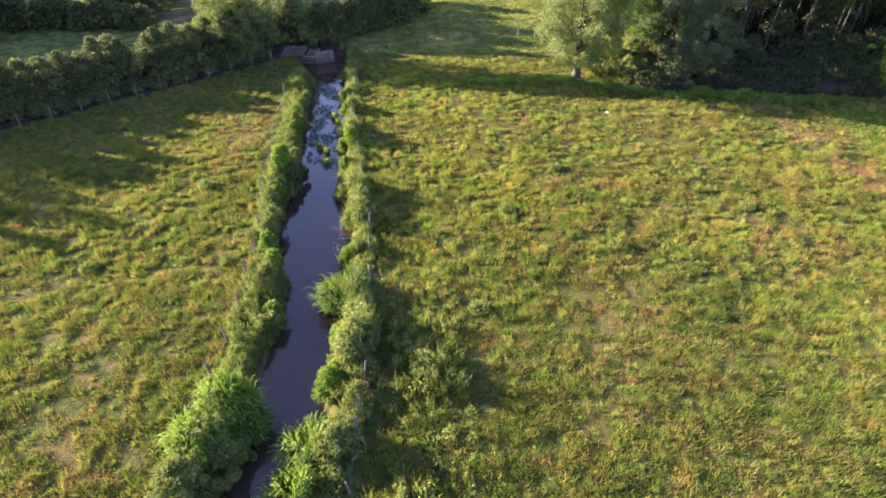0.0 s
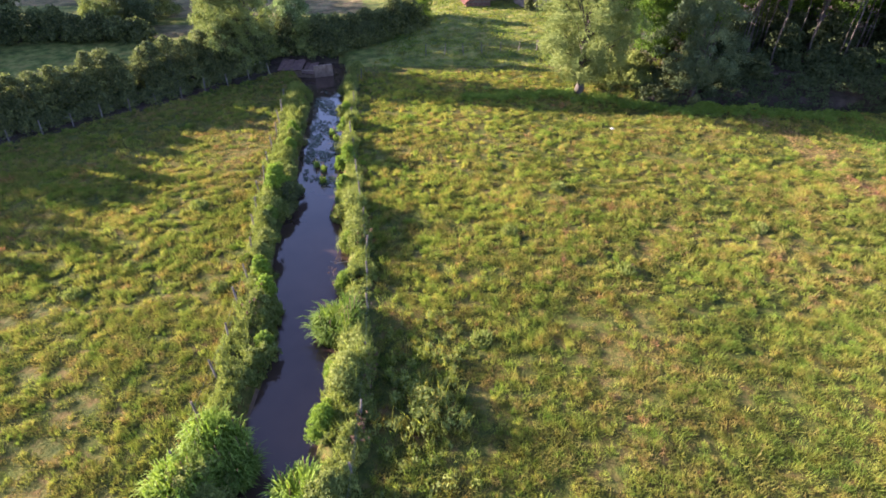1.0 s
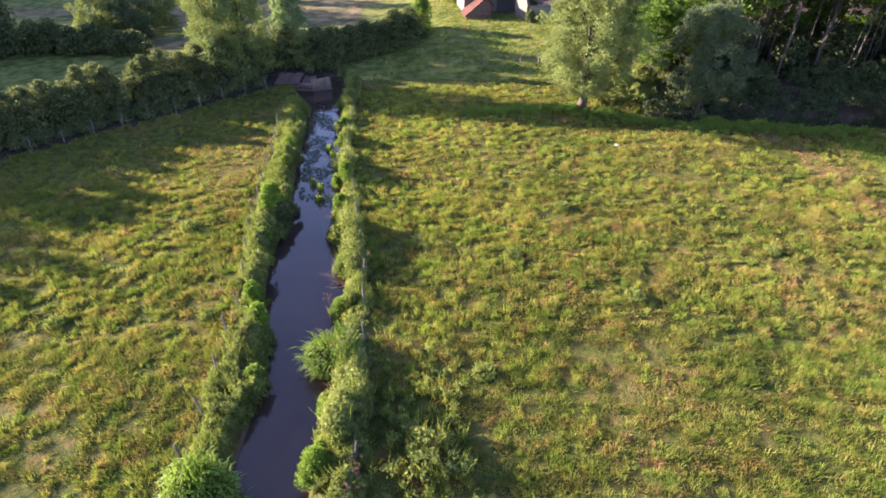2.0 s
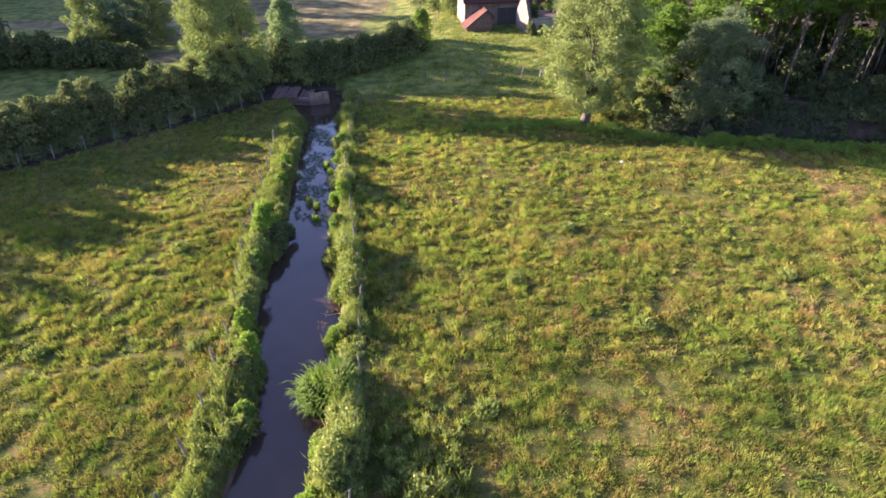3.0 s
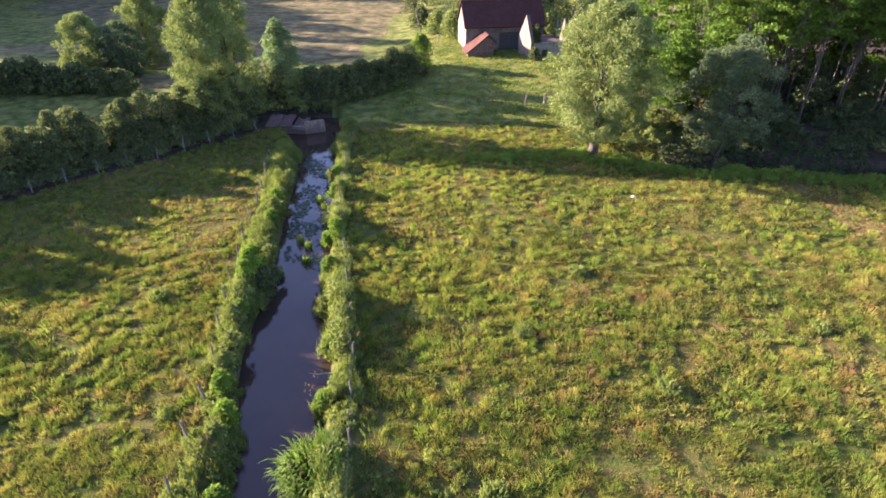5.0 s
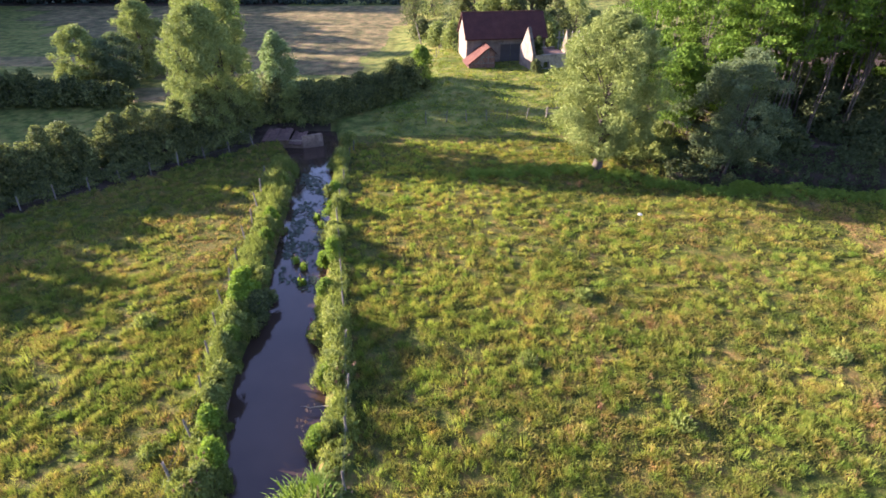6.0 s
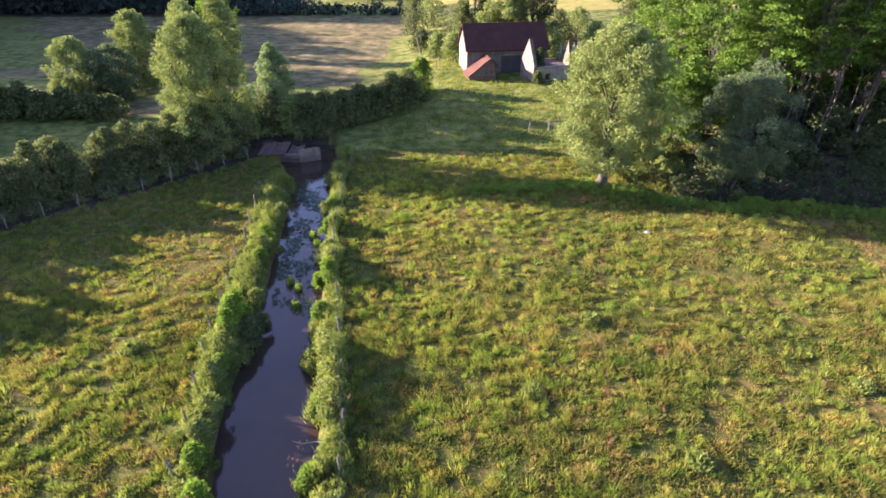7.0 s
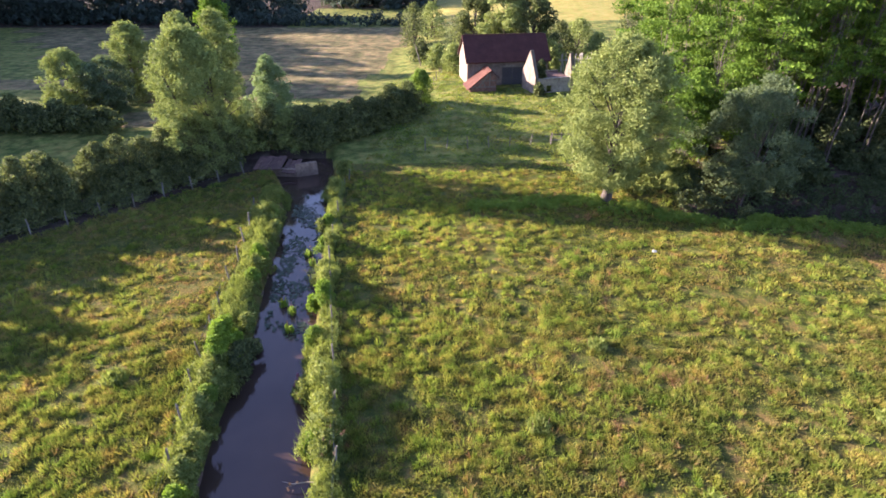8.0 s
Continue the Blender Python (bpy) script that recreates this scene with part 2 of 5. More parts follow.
# ---- mesh helpers ----
def mesh_of(name, verts, faces, material, smooth=False):
    """A mesh from arrays; faces are rows of equal length, material one or a list with face indices."""
    me = bpy.data.meshes.new(name)
    v = np.asarray(verts, np.float32)
    f = np.asarray(faces, np.int32)
    me.vertices.add(len(v))
    me.vertices.foreach_set("co", v.ravel())
    me.loops.add(f.size)
    me.loops.foreach_set("vertex_index", f.ravel())
    me.polygons.add(len(f))
    me.polygons.foreach_set("loop_start", np.arange(0, f.size, f.shape[1], dtype=np.int32))
    me.update(calc_edges=True)
    if isinstance(material, tuple):
        for m in material[0]:
            me.materials.append(m)
        me.polygons.foreach_set("material_index", np.asarray(material[1], np.int32))
    else:
        me.materials.append(material)
    me.polygons.foreach_set("use_smooth", np.full(len(f), smooth))
    return me


def under(ob, parent):
    ob.parent = parent
    return ob


def part(name, bm, material, parent=None, label="", smooth=False):
    """Links a bmesh as one mesh object under a thing or a part."""
    me = bpy.data.meshes.new(name)
    bm.to_mesh(me)
    bm.free()
    me.materials.append(material)
    if smooth:
        me.polygons.foreach_set("use_smooth", np.full(len(me.polygons), True))
    ob = new(name, me)
    if parent:
        ob.parent = parent
    return tagged(ob, label)


def mesh_part(name, me, parent=None, label=""):
    ob = new(name, me)
    if parent:
        ob.parent = parent
    return tagged(ob, label)


def box(bm, x0, y0, z0, x1, y1, z1, m=None, wear=0.0, rng=None):
    vs = [bm.verts.new(((x0, x1)[i & 1], (y0, y1)[i >> 1 & 1], (z0, z1)[i >> 2 & 1])) for i in range(8)]
    for v in vs:
        if wear:
            v.co += Vector([rng.uniform(-wear, wear) for _ in range(3)])
        if m:
            v.co = m @ v.co
    for a in ((0, 2, 3, 1), (4, 5, 7, 6), (0, 1, 5, 4), (2, 6, 7, 3), (0, 4, 6, 2), (1, 3, 7, 5)):
        bm.faces.new([vs[i] for i in a])
    return vs


def prism(bm, outline, y0, y1, m=None):
    """A solid from an outline in x and z, between y0 and y1."""
    a = [bm.verts.new((x, y0, z)) for x, z in outline]
    b = [bm.verts.new((x, y1, z)) for x, z in outline]
    n = len(outline)
    bm.faces.new(a)
    bm.faces.new(b[::-1])
    for i in range(n):
        bm.faces.new((a[i], b[i], b[(i + 1) % n], a[(i + 1) % n]))
    if m:
        for v in a + b:
            v.co = m @ v.co
    bmesh.ops.recalc_face_normals(bm, faces=bm.faces[:])


def tubes(lines, sides=6):
    """Tapered tubes along lines of (x, y, z, r), as arrays of vertices and quads."""
    V, F, n0 = [], [], 0
    ang = np.arange(sides) * 2 * np.pi / sides
    for line in lines:
        p = np.array(line, float)
        c, r = p[:, :3], p[:, 3]
        d = np.gradient(c, axis=0)
        d /= np.linalg.norm(d, axis=1)[:, None] + 1e-9
        ref = np.where(np.abs(d[:, 2:3]) > 0.9, [[1.0, 0, 0]], [[0, 0, 1.0]])
        u = np.cross(d, ref)
        u /= np.linalg.norm(u, axis=1)[:, None] + 1e-9
        w = np.cross(d, u)
        ring = c[:, None] + r[:, None, None] * (np.cos(ang)[None, :, None] * u[:, None] + np.sin(ang)[None, :, None] * w[:, None])
        k = len(p)
        V.append(ring.reshape(-1, 3))
        for i in range(k - 1):
            for j in range(sides):
                F.append((n0 + i * sides + j, n0 + i * sides + (j + 1) % sides, n0 + (i + 1) * sides + (j + 1) % sides, n0 + (i + 1) * sides + j))
        n0 += k * sides
    return np.concatenate(V), np.array(F)


def unit(v):
    return v / (np.linalg.norm(v, axis=-1, keepdims=True) + 1e-9)


def leaf_arrays(rng, pos, nrm, length, width, droop=0.3, vary=0.35):
    """Folded leaves, a quad each: base, side, tip, side."""
    n = len(pos)
    t = rng.normal(size=(n, 3))
    t[:, 2] -= droop
    t = unit(t - (t * nrm).sum(1)[:, None] * nrm * 0.8)
    b = unit(np.cross(nrm, t))
    s = (1 + rng.uniform(-vary, vary, n))[:, None]
    ln, wd = length * s, width * s
    v = np.stack([pos - t * ln / 2, pos + b * wd / 2 + nrm * ln * 0.08, pos + t * ln / 2 - nrm * ln * 0.05, pos - b * wd / 2 + nrm * ln * 0.08], 1)
    return v.reshape(-1, 3), np.arange(4 * n).reshape(n, 4)


def puff_crown(rng, puffs, count, length, width, droop, shell=0.45, flat=0.85, order=0.5):
    """Leaves over many small puffs (x, y, z, r), thick outside and open within."""
    puffs = np.array(puffs)
    wgt = puffs[:, 3] ** 2
    idx = rng.choice(len(puffs), count, p=wgt / wgt.sum())
    d = unit(rng.normal(size=(count, 3)) + [0, 0, 0.25])
    rr = puffs[idx, 3] * (1 - shell * rng.random(count) ** 1.5) * rng.uniform(0.85, 1.12, count)
    pos = puffs[idx, :3] + d * rr[:, None] * [1, 1, flat]
    nrm = unit(order * d + rng.normal(0, 0.6, (count, 3)))
    return leaf_arrays(rng, pos, nrm, length, width, droop)


def blade_arrays(rng, base, height, width, lean):
    """Upright blades, a triangle each, leaning to any side."""
    n = len(base)
    a = rng.uniform(0, 2 * np.pi, n)
    side = np.stack([np.cos(a), np.sin(a), np.zeros(n)], 1)
    b = rng.uniform(0, 2 * np.pi, n)
    tip = np.stack([np.cos(b) * lean, np.sin(b) * lean, np.ones(n)], 1) * height[:, None]
    v = np.stack([base - side * width[:, None] / 2, base + side * width[:, None] / 2, base + tip], 1)
    return v.reshape(-1, 3), np.arange(3 * n).reshape(n, 3)


def value_noise(x, y, size, seed):
    """Smooth noise of 0 to 1 over the plan."""
    g = np.random.default_rng(seed).random((256, 256))
    u, v = x / size + 1000.3, y / size + 1000.7
    i, j = np.floor(u).astype(int), np.floor(v).astype(int)
    f, h = u - i, v - j
    f, h = f * f * (3 - 2 * f), h * h * (3 - 2 * h)
    i, j, i1, j1 = i % 256, j % 256, (i + 1) % 256, (j + 1) % 256
    return (g[i, j] * (1 - f) + g[i1, j] * f) * (1 - h) + (g[i, j1] * (1 - f) + g[i1, j1] * f) * h


def step(v):
    v = np.clip(v, 0, 1)
    return v * v * (3 - 2 * v)


# ---- the lie of the land ----
WATER_Z = -0.7
STREAM_Y = np.array([0, 10, 15, 20, 24, 28, 31, 34, 38, 43, 48, 52, 56, 60, 64, 67])
STREAM_L = np.array([-8.8, -8.7, -8.6, -8.5, -9.0, -10.3, -10.7, -10.8, -11.0, -11.8, -12.3, -12.8, -13.4, -15.0, -17.0, -17.5])
STREAM_R = np.array([-6.2, -6.2, -5.6, -5.5, -5.8, -6.0, -6.4, -7.4, -7.9, -8.5, -9.3, -10.0, -10.4, -10.7, -11.3, -12.0])
FENCE_L = lambda y: np.interp(y, [0, 14, 20, 26, 31, 35, 40, 47, 56], [-10.6, -10.5, -10.6, -11.2, -12.2, -13.0, -13.7, -14.5, -16.0])
FENCE_R = lambda y: np.interp(y, [0, 13, 20, 23, 28, 35, 42, 46, 57], [-3.4, -3.5, -3.7, -4.0, -4.6, -5.9, -7.3, -8.1, -8.9])
GULLY = lambda x: np.interp(x, [10, 15, 19, 23, 28, 34, 60], [58.5, 56.0, 54.0, 52.8, 53.2, 52.0, 51.0])


def off_water(x, y):
    """Metres from the stream's edge, negative in the stream."""
    d = np.maximum(np.interp(y, STREAM_Y, STREAM_L) - x, x - np.interp(y, STREAM_Y, STREAM_R))
    return np.maximum(d, y - 67.0)


def ground_z(x, y):
    x, y = np.asarray(x, float), np.asarray(y, float)
    z = 1.2 * step((y - 62) / 24) * step((x + 8) / 10)
    z = z + 15 * step((y - 118) / 170) * step((x + 5) / 50) + 0.25 * step((y - 66) / 3) * step((x + 9) / 4)
    d = off_water(x, y)
    z = z - 1.15 * (1 - step((d + 0.15) / 0.9)) + 0.12 * np.exp(-((d - 1.4) / 0.8) ** 2)
    g = np.abs(y - GULLY(x)) / 2.0
    z = z - 1.5 * (1 - step(g)) * step((x - 15.5) / 3)
    z = z + 0.9 * step((y - GULLY(x) - 1.2) / 5) * step((x - 12) / 4) * step((70 - y) / 6)
    near = step((130 - y) / 60)
    return z + near * step(d) * (0.11 * (hump(x, y) - 0.5) * step((66 - y) / 10) + 0.18 * (value_noise(x, y, 5.0, 4) - 0.5))


def hump(x, y):
    """Trodden humps of the pasture, 0 to 1."""
    return 0.7 * value_noise(x, y * 1.15, 1.05, 3) + 0.3 * value_noise(x, y, 0.6, 6)


def worn(x, y):
    """How far the turf is grazed down and dried out, along the cattle path, 0 to 1."""
    d = np.abs(x - np.interp(y, [28, 33.5, 36.5, 38.5, 42.3, 47, 49, 51], [32.6, 31.4, 30.9, 30.3, 30.3, 30.3, 29.0, 28.0])) + 2.4 * (value_noise(x, y, 1.8, 27) - 0.5)
    path = step((1.9 - d) / 1.6) * step((y - 26) / 5) * step((51.5 - y) / 3)
    bare = 0.62 * step((0.75 - np.hypot((x + 16.5) / 5.0, (y - 44) / 9.0)) / 0.5 + 0.5 * (value_noise(x, y, 1.6, 30) - 0.5)) * (x < -12)
    trail = np.abs(x - np.interp(y, [20, 27.3, 31.2, 34.7, 37, 40.2, 43.4, 46.3, 48], [6.6, 7.1, 8.0, 8.4, 8.7, 9.8, 10.9, 11.9, 12.6])) + 0.5 * (value_noise(x, y, 0.8, 33) - 0.5)
    trail = 0.75 * step((0.32 - trail) / 0.25) * step((y - 24) / 4) * step((47 - y) / 3)
    return np.maximum(np.maximum(path, bare), trail)


def rich(x, y):
    """Where the grass grows thick and green beyond the cattle path, 0 to 1."""
    return step((x - np.interp(y, [28, 36.5, 42, 49], [36.0, 34.2, 33.4, 33.0])) / 1.6) * step((y - 27) / 5) * step((49 - y) / 3)


def spread(lo, hi, fine_lo, fine_hi, cell, grow):
    """Grid lines, even between the fine limits and widening beyond."""
    mid = list(np.arange(fine_lo, fine_hi + 1e-6, cell))
    out, s = mid[-1], cell
    while out < hi:
        s *= grow
        out += s
        mid.append(min(out, hi))
    out, s = mid[0], cell
    while out > lo:
        s *= grow
        out -= s
        mid.insert(0, max(out, lo))
    return np.array(mid)


gx = spread(-2500, 2500, -30, 36, 0.45, 1.15)
gy = spread(-2500, 2500, 7, 66, 0.5, 1.09)
GX, GY = np.meshgrid(gx, gy, indexing="ij")
GZ = ground_z(GX, GY)
nx, ny = GX.shape
ids = np.arange(nx * ny).reshape(nx, ny)
quads = np.stack([ids[:-1, :-1], ids[1:, :-1], ids[1:, 1:], ids[:-1, 1:]], -1).reshape(-1, 4)
cx, cy = (0.25 * (A[:-1, :-1] + A[1:, :-1] + A[1:, 1:] + A[:-1, 1:]).ravel() for A in (GX, GY))
wob = 3 * (value_noise(cx, cy, 8.0, 11) - 0.5)
slot = np.full(len(cx), 6)
slot[(cy > -6) & (cy < 64) & (np.abs(cx) < 0.81 * (0.8 * np.maximum(cy, 9) + 12) + 3) & ((cx > -9) | (cy < 0.978 * cx + 79.3))] = 0
# dark strip between hedge and fence, painting the hedge's shade on brown earth
slot[(cx < -12) & (cx > -70) & (cy > 0.978 * cx + 79.3 + 0.15 * wob) & (cy < 0.978 * cx + 86.0) & (cy < 68)] = 5
slot[(cy + wob > 87) & (cy < 156) & (cx + wob > -44 - 0.9 * (cy - 87)) & (cx + 1.6 * wob < -13 + 0.08 * (cy - 87))] = 1
slot[(cy > 94) & (cy < 100) & (cx < -50)] = 1
slot[(np.hypot((cx + 37) / 1.6, cy - 79) + 0.5 * wob < 3.5)] = 1
slot[(cy > 150) & (cx > -4)] = 2
slot[(cy > 157) & (cx < -4) & ((cx < -38) | (cy > 190))] = 5
slot[(cx > 23 - 0.5 * wob) & (cy > GULLY(cx) - 1.0) & (cy < 110)] = 5
slot[np.hypot((cx - 13.6) / 1.3, cy - 54.3) < 0.9] = 3
slot[np.hypot((cx - 35.3) / 1.8, cy - 58.3) < 0.8] = 3
# gully walls in the same dark colour, for the trench's shade
slot[(cx > 20) & (cx < 60) & (np.abs(cy - GULLY(cx) - 0.2) < 1.3)] = 5
slot[worn(cx, cy) > 0.7] = 4
slot[off_water(cx, cy) < 0.1] = 3
ground = new("ground", mesh_of("ground", np.stack([GX, GY, GZ], -1).reshape(-1, 3), quads, ([meadow, hay, crop, soil, dry_turf, shaded_litter, far_pasture], slot), True))
tagged(ground, "sunlit yellow-green pasture with rough tussocks and straw patches", "ground", kind="structure")

wy = np.arange(-5, 67.6, 0.5)
wl, wr = np.interp(wy, STREAM_Y, STREAM_L) - 0.7, np.interp(wy, STREAM_Y, STREAM_R) + 0.7
wv = np.concatenate([np.stack([wl, wy, np.full_like(wy, WATER_Z)], 1), np.stack([wr, wy, np.full_like(wy, WATER_Z)], 1)])
k = len(wy)
water = new("water", mesh_of("water", wv, [(i, i + k, i + k + 1, i + 1) for i in range(k - 1)], water_mat))
tagged(water, "still murky brown stream water reflecting the sky", "water", kind="structure")


# ---- meadow grass ----
def in_reach(rng, count, ylo, yhi, keep):
    """Random spots of a stretch of pasture."""
    y = ylo + (yhi - ylo) * rng.random(count)
    half = 0.81 * (0.8 * np.maximum(y, 9) + 12) + 3
    x = rng.uniform(-1, 1, count) * half.max()
    ok = (np.abs(x) < half) & keep(x, y)
    return x[ok], y[ok]


def meadow_blades(seed, short, tufts, ylo, yhi, keep, width, tall):
    """Short turf blades, and tussocks whose blades fan out from their feet."""
    rng = np.random.default_rng(seed)
    x, y = in_reach(rng, short, ylo, yhi, keep)
    lush = step((0.45 * value_noise(x * 0.75, y * 1.1, 0.52, 23) + 0.35 * hump(x, y) + 0.2 * value_noise(x, y, 2.6, 29) - 0.28) / 0.4)
    lush = np.maximum(lush, 0.8 * rich(x, y))
    ok = rng.random(len(x)) < 0.62 + 0.6 * lush + 0.6 * worn(x, y) + 0.3 * step((y - 44) / 10)
    x, y, lush = x[ok], y[ok], lush[ok]
    n = len(x)
    parts = [blade_arrays(rng, np.stack([x, y, ground_z(x, y) - 0.02], 1), tall * (0.11 + 0.42 * lush + 0.12 * worn(x, y)) * (1 - 0.25 * worn(x, y)) * rng.uniform(0.6, 1.3, n), width * 1.6 * rng.uniform(0.6, 1.4, n), rng.uniform(0.2, 1.2, n))]
    dry = np.where(0.8 * worn(x, y) > rng.random(n), 2, np.where(0.8 * rich(x, y) > rng.random(n), 3, 0))
    x, y = in_reach(rng, tufts, ylo, yhi, keep)
    ok = (0.8 * worn(x, y) < rng.random(len(x))) & (rng.random(len(x)) < 0.15 + 1.1 * step((0.6 * value_noise(x, y, 1.6, 24) + 0.4 * value_noise(x, y, 5.0, 25) - 0.28) / 0.42)) & (rng.random(len(x)) > 0.55 * step((x - 4) / 14) * step((y - 34) / 10))
    x, y = x[ok], y[ok]
    r = (0.09 + 0.24 * rng.random(len(x)) ** 1.8) * (0.8 + 0.6 * value_noise(x, y, 7.0, 26))
    per = 44
    r[rng.random(len(x)) < 0.05] *= 1.5
    rusty = 1 + (rng.random(len(x)) < 0.04 + 0.3 * step((value_noise(x, y, 3.0, 28) - 0.72) / 0.2)).astype(int)
    x, y, r, rusty = np.repeat(x, per), np.repeat(y, per), np.repeat(r, per), np.repeat(rusty, per)
    n = len(x)
    a, q = rng.uniform(0, 2 * np.pi, n), np.sqrt(rng.random(n))
    px, py = x + r * q * np.cos(a), y + r * q * np.sin(a)
    h = tall * (0.52 + 2.0 * r) * (1.1 - 0.55 * q) * rng.uniform(0.6, 1.2, n)
    w = width * 0.82 * rng.uniform(0.7, 1.4, n)
    b = rng.uniform(0, 2 * np.pi, n)
    side = np.stack([np.cos(b), np.sin(b), np.zeros(n)], 1) * w[:, None] / 2
    foot = np.stack([px, py, ground_z(px, py) - 0.02], 1)
    fan = a + rng.normal(0, 0.7, n)
    lean = 0.10 + 0.65 * q * rng.uniform(0.4, 1.2, n)
    tip = foot + np.stack([np.cos(fan) * lean, np.sin(fan) * lean, np.ones(n)], 1) * h[:, None]
    v = np.stack([foot - side, foot + side, tip], 1).reshape(-1, 3)
    parts.append((v, np.arange(3 * n).reshape(n, 3)))
    n0 = len(parts[0][0])
    return np.concatenate([parts[0][0], v]), np.concatenate([parts[0][1], parts[1][1] + n0]), np.r_[dry, rusty]


def clear_of_bank(x, y):
    return ((x < FENCE_L(y) - 0.1) | (x > FENCE_R(y) + 0.4) | (y > 58)) & (off_water(x, y) > 0.5)


LEFT = lambda x, y: clear_of_bank(x, y) & (x < -9) & (y < 0.978 * x + 79.6)
RIGHT = lambda x, y: clear_of_bank(x, y) & (x > -9.5) & (y < 62) & (np.hypot((x - 13.6) / 1.4, y - 53.9) > 0.8) & ((x < 20 + 0 * y) | (np.abs(y - GULLY(x) - 0.3) > 1.4)) & ((x < 24) | (y < GULLY(x)))
for side, keep in (("left", LEFT), ("right", RIGHT)):
    V, F, S, n0 = [], [], [], 0
    for seed, short, tufts, ylo, yhi, width, tall in ((31, 270000, 5600, 9, 24, 0.027, 0.42), (32, 330000, 6800, 24, 40, 0.038, 0.46), (33, 370000, 6800, 40, 64, 0.052, 0.40), (34, 30000, 500, -6, 9, 0.07, 0.5)):
        v, f, kind = meadow_blades(seed + (100 if side == "left" else 0), short, tufts, ylo, yhi, keep, width, tall)
        V.append(v), F.append(f + n0), S.append(kind)
        n0 += len(v)
    grass = new("meadow_grass", mesh_of("meadow_grass", np.concatenate(V), np.concatenate(F), ([left_blades, left_tufts, rusty_blades, rich_blades] if side == "left" else [blades, tuft_blades, rusty_blades, rich_blades], np.concatenate(S))))
    tagged(grass, "rough grazed grass in yellow-green tussocks on the pasture", "grass", kind="stuff")
FAR = lambda x, y: (x > -8) & (x < 40) & (off_water(x, y) > 1) & ((x < 12) | (y < 90)) & (y < 100)
v, f, kind = meadow_blades(35, 150000, 120, 62, 100, FAR, 0.10, 0.4)
tagged(new("meadow_grass", mesh_of("meadow_grass", v, f, ([far_blades, tuft_blades, rusty_blades, rich_blades], kind))), "long grass on the slope below the barn", "grass", kind="stuff")


# ---- bank plants ----
def bank_strip(seed, inner, outer, plants, ylo, yhi, n=50000, high=1.0):
    """Herbs and grass between the water's edge and the fence, plant by plant, with gaps between them."""
    rng = np.random.default_rng(seed)
    y = rng.uniform(ylo, yhi, plants)
    s = rng.random(plants)
    way = np.sign(inner(y) - outer(y))
    i_edge = inner(y) + way * 1.3 * (value_noise(y, y * 0 + seed, 1.3, seed + 3) - 0.5)
    o_edge = outer(y) - way * 0.9 * (value_noise(y, y * 0 + seed, 1.0, seed + 4) - 0.4)
    x = i_edge + (o_edge - i_edge) * s
    g = np.maximum(ground_z(x, y), WATER_Z)
    tall = high * (0.34 + 1.2 * step((value_noise(y, y * 0 + 3 * seed, 1.7, seed + 6) - 0.25) / 0.5)) * (0.12 + 1.15 * value_noise(x, y, 1.8, seed + 2) * rng.uniform(0.4, 1.25, plants)) * (0.55 + 0.45 * np.sin(np.pi * np.clip(s, 0.1, 0.9)))
    r = 0.12 + 0.20 * rng.random(plants) * (0.6 + tall)
    puffs = np.stack([x, y, g + np.maximum(tall - r * 0.7, 0.1), r], 1)
    lv = puff_crown(rng, puffs, int(n * 0.8), 0.16, 0.082, 0.3, 0.6, 0.85, 1.0)
    n = int(n * 0.55)
    idx = rng.integers(0, plants, n)
    a, q = rng.uniform(0, 2 * np.pi, n), 1.1 * r[idx] * np.sqrt(rng.random(n))
    bx, by = x[idx] + q * np.cos(a), y[idx] + q * np.sin(a)
    foot = np.stack([bx, by, np.maximum(ground_z(bx, by), WATER_Z) + rng.uniform(-0.05, 0.5, n) * tall[idx]], 1)
    bv = blade_arrays(rng, foot, (0.26 + 0.62 * tall[idx]) * rng.uniform(0.5, 1.3, n), rng.uniform(0.026, 0.046, n), rng.uniform(0.08, 0.55, n))
    return lv, bv


strips = (("left", 41, lambda y: np.interp(y, STREAM_Y, STREAM_L) - 0.3, lambda y: FENCE_L(y) + 0.15),
          ("right", 51, lambda y: np.interp(y, STREAM_Y, STREAM_R) + 0.3, lambda y: FENCE_R(y) + 0.1))
for side, seed, inner, outer in strips:
    lv, bv = bank_strip(seed, inner, outer, 1700, -4, 58, 80000, 0.88 if side == "right" else 0.95)
    tagged(new("bank_herbs", mesh_of("bank_herbs", *lv, nettle_leaf)), "dense nettles and herbs along the stream bank", "bank plants", kind="stuff")
    tagged(new("bank_grass", mesh_of("bank_grass", *bv, reed_leaf)), "tall unmown grass along the stream bank and fence", "grass", kind="stuff")


lv, bv = bank_strip(71, lambda y: FENCE_R(y) + 0.9, lambda y: FENCE_R(y) + 4.6 + 0 * y, 240, 8, 23, 6500, 0.85)
tagged(new("weed_stand", mesh_of("weed_stand", *lv, nettle_leaf)), "stand of tall weeds beside the bank fence", "weeds", kind="stuff")
tagged(new("weed_stand", mesh_of("weed_stand", *bv, tuft_blades)), "tall yellowing grass beside the bank fence", "grass", kind="stuff")


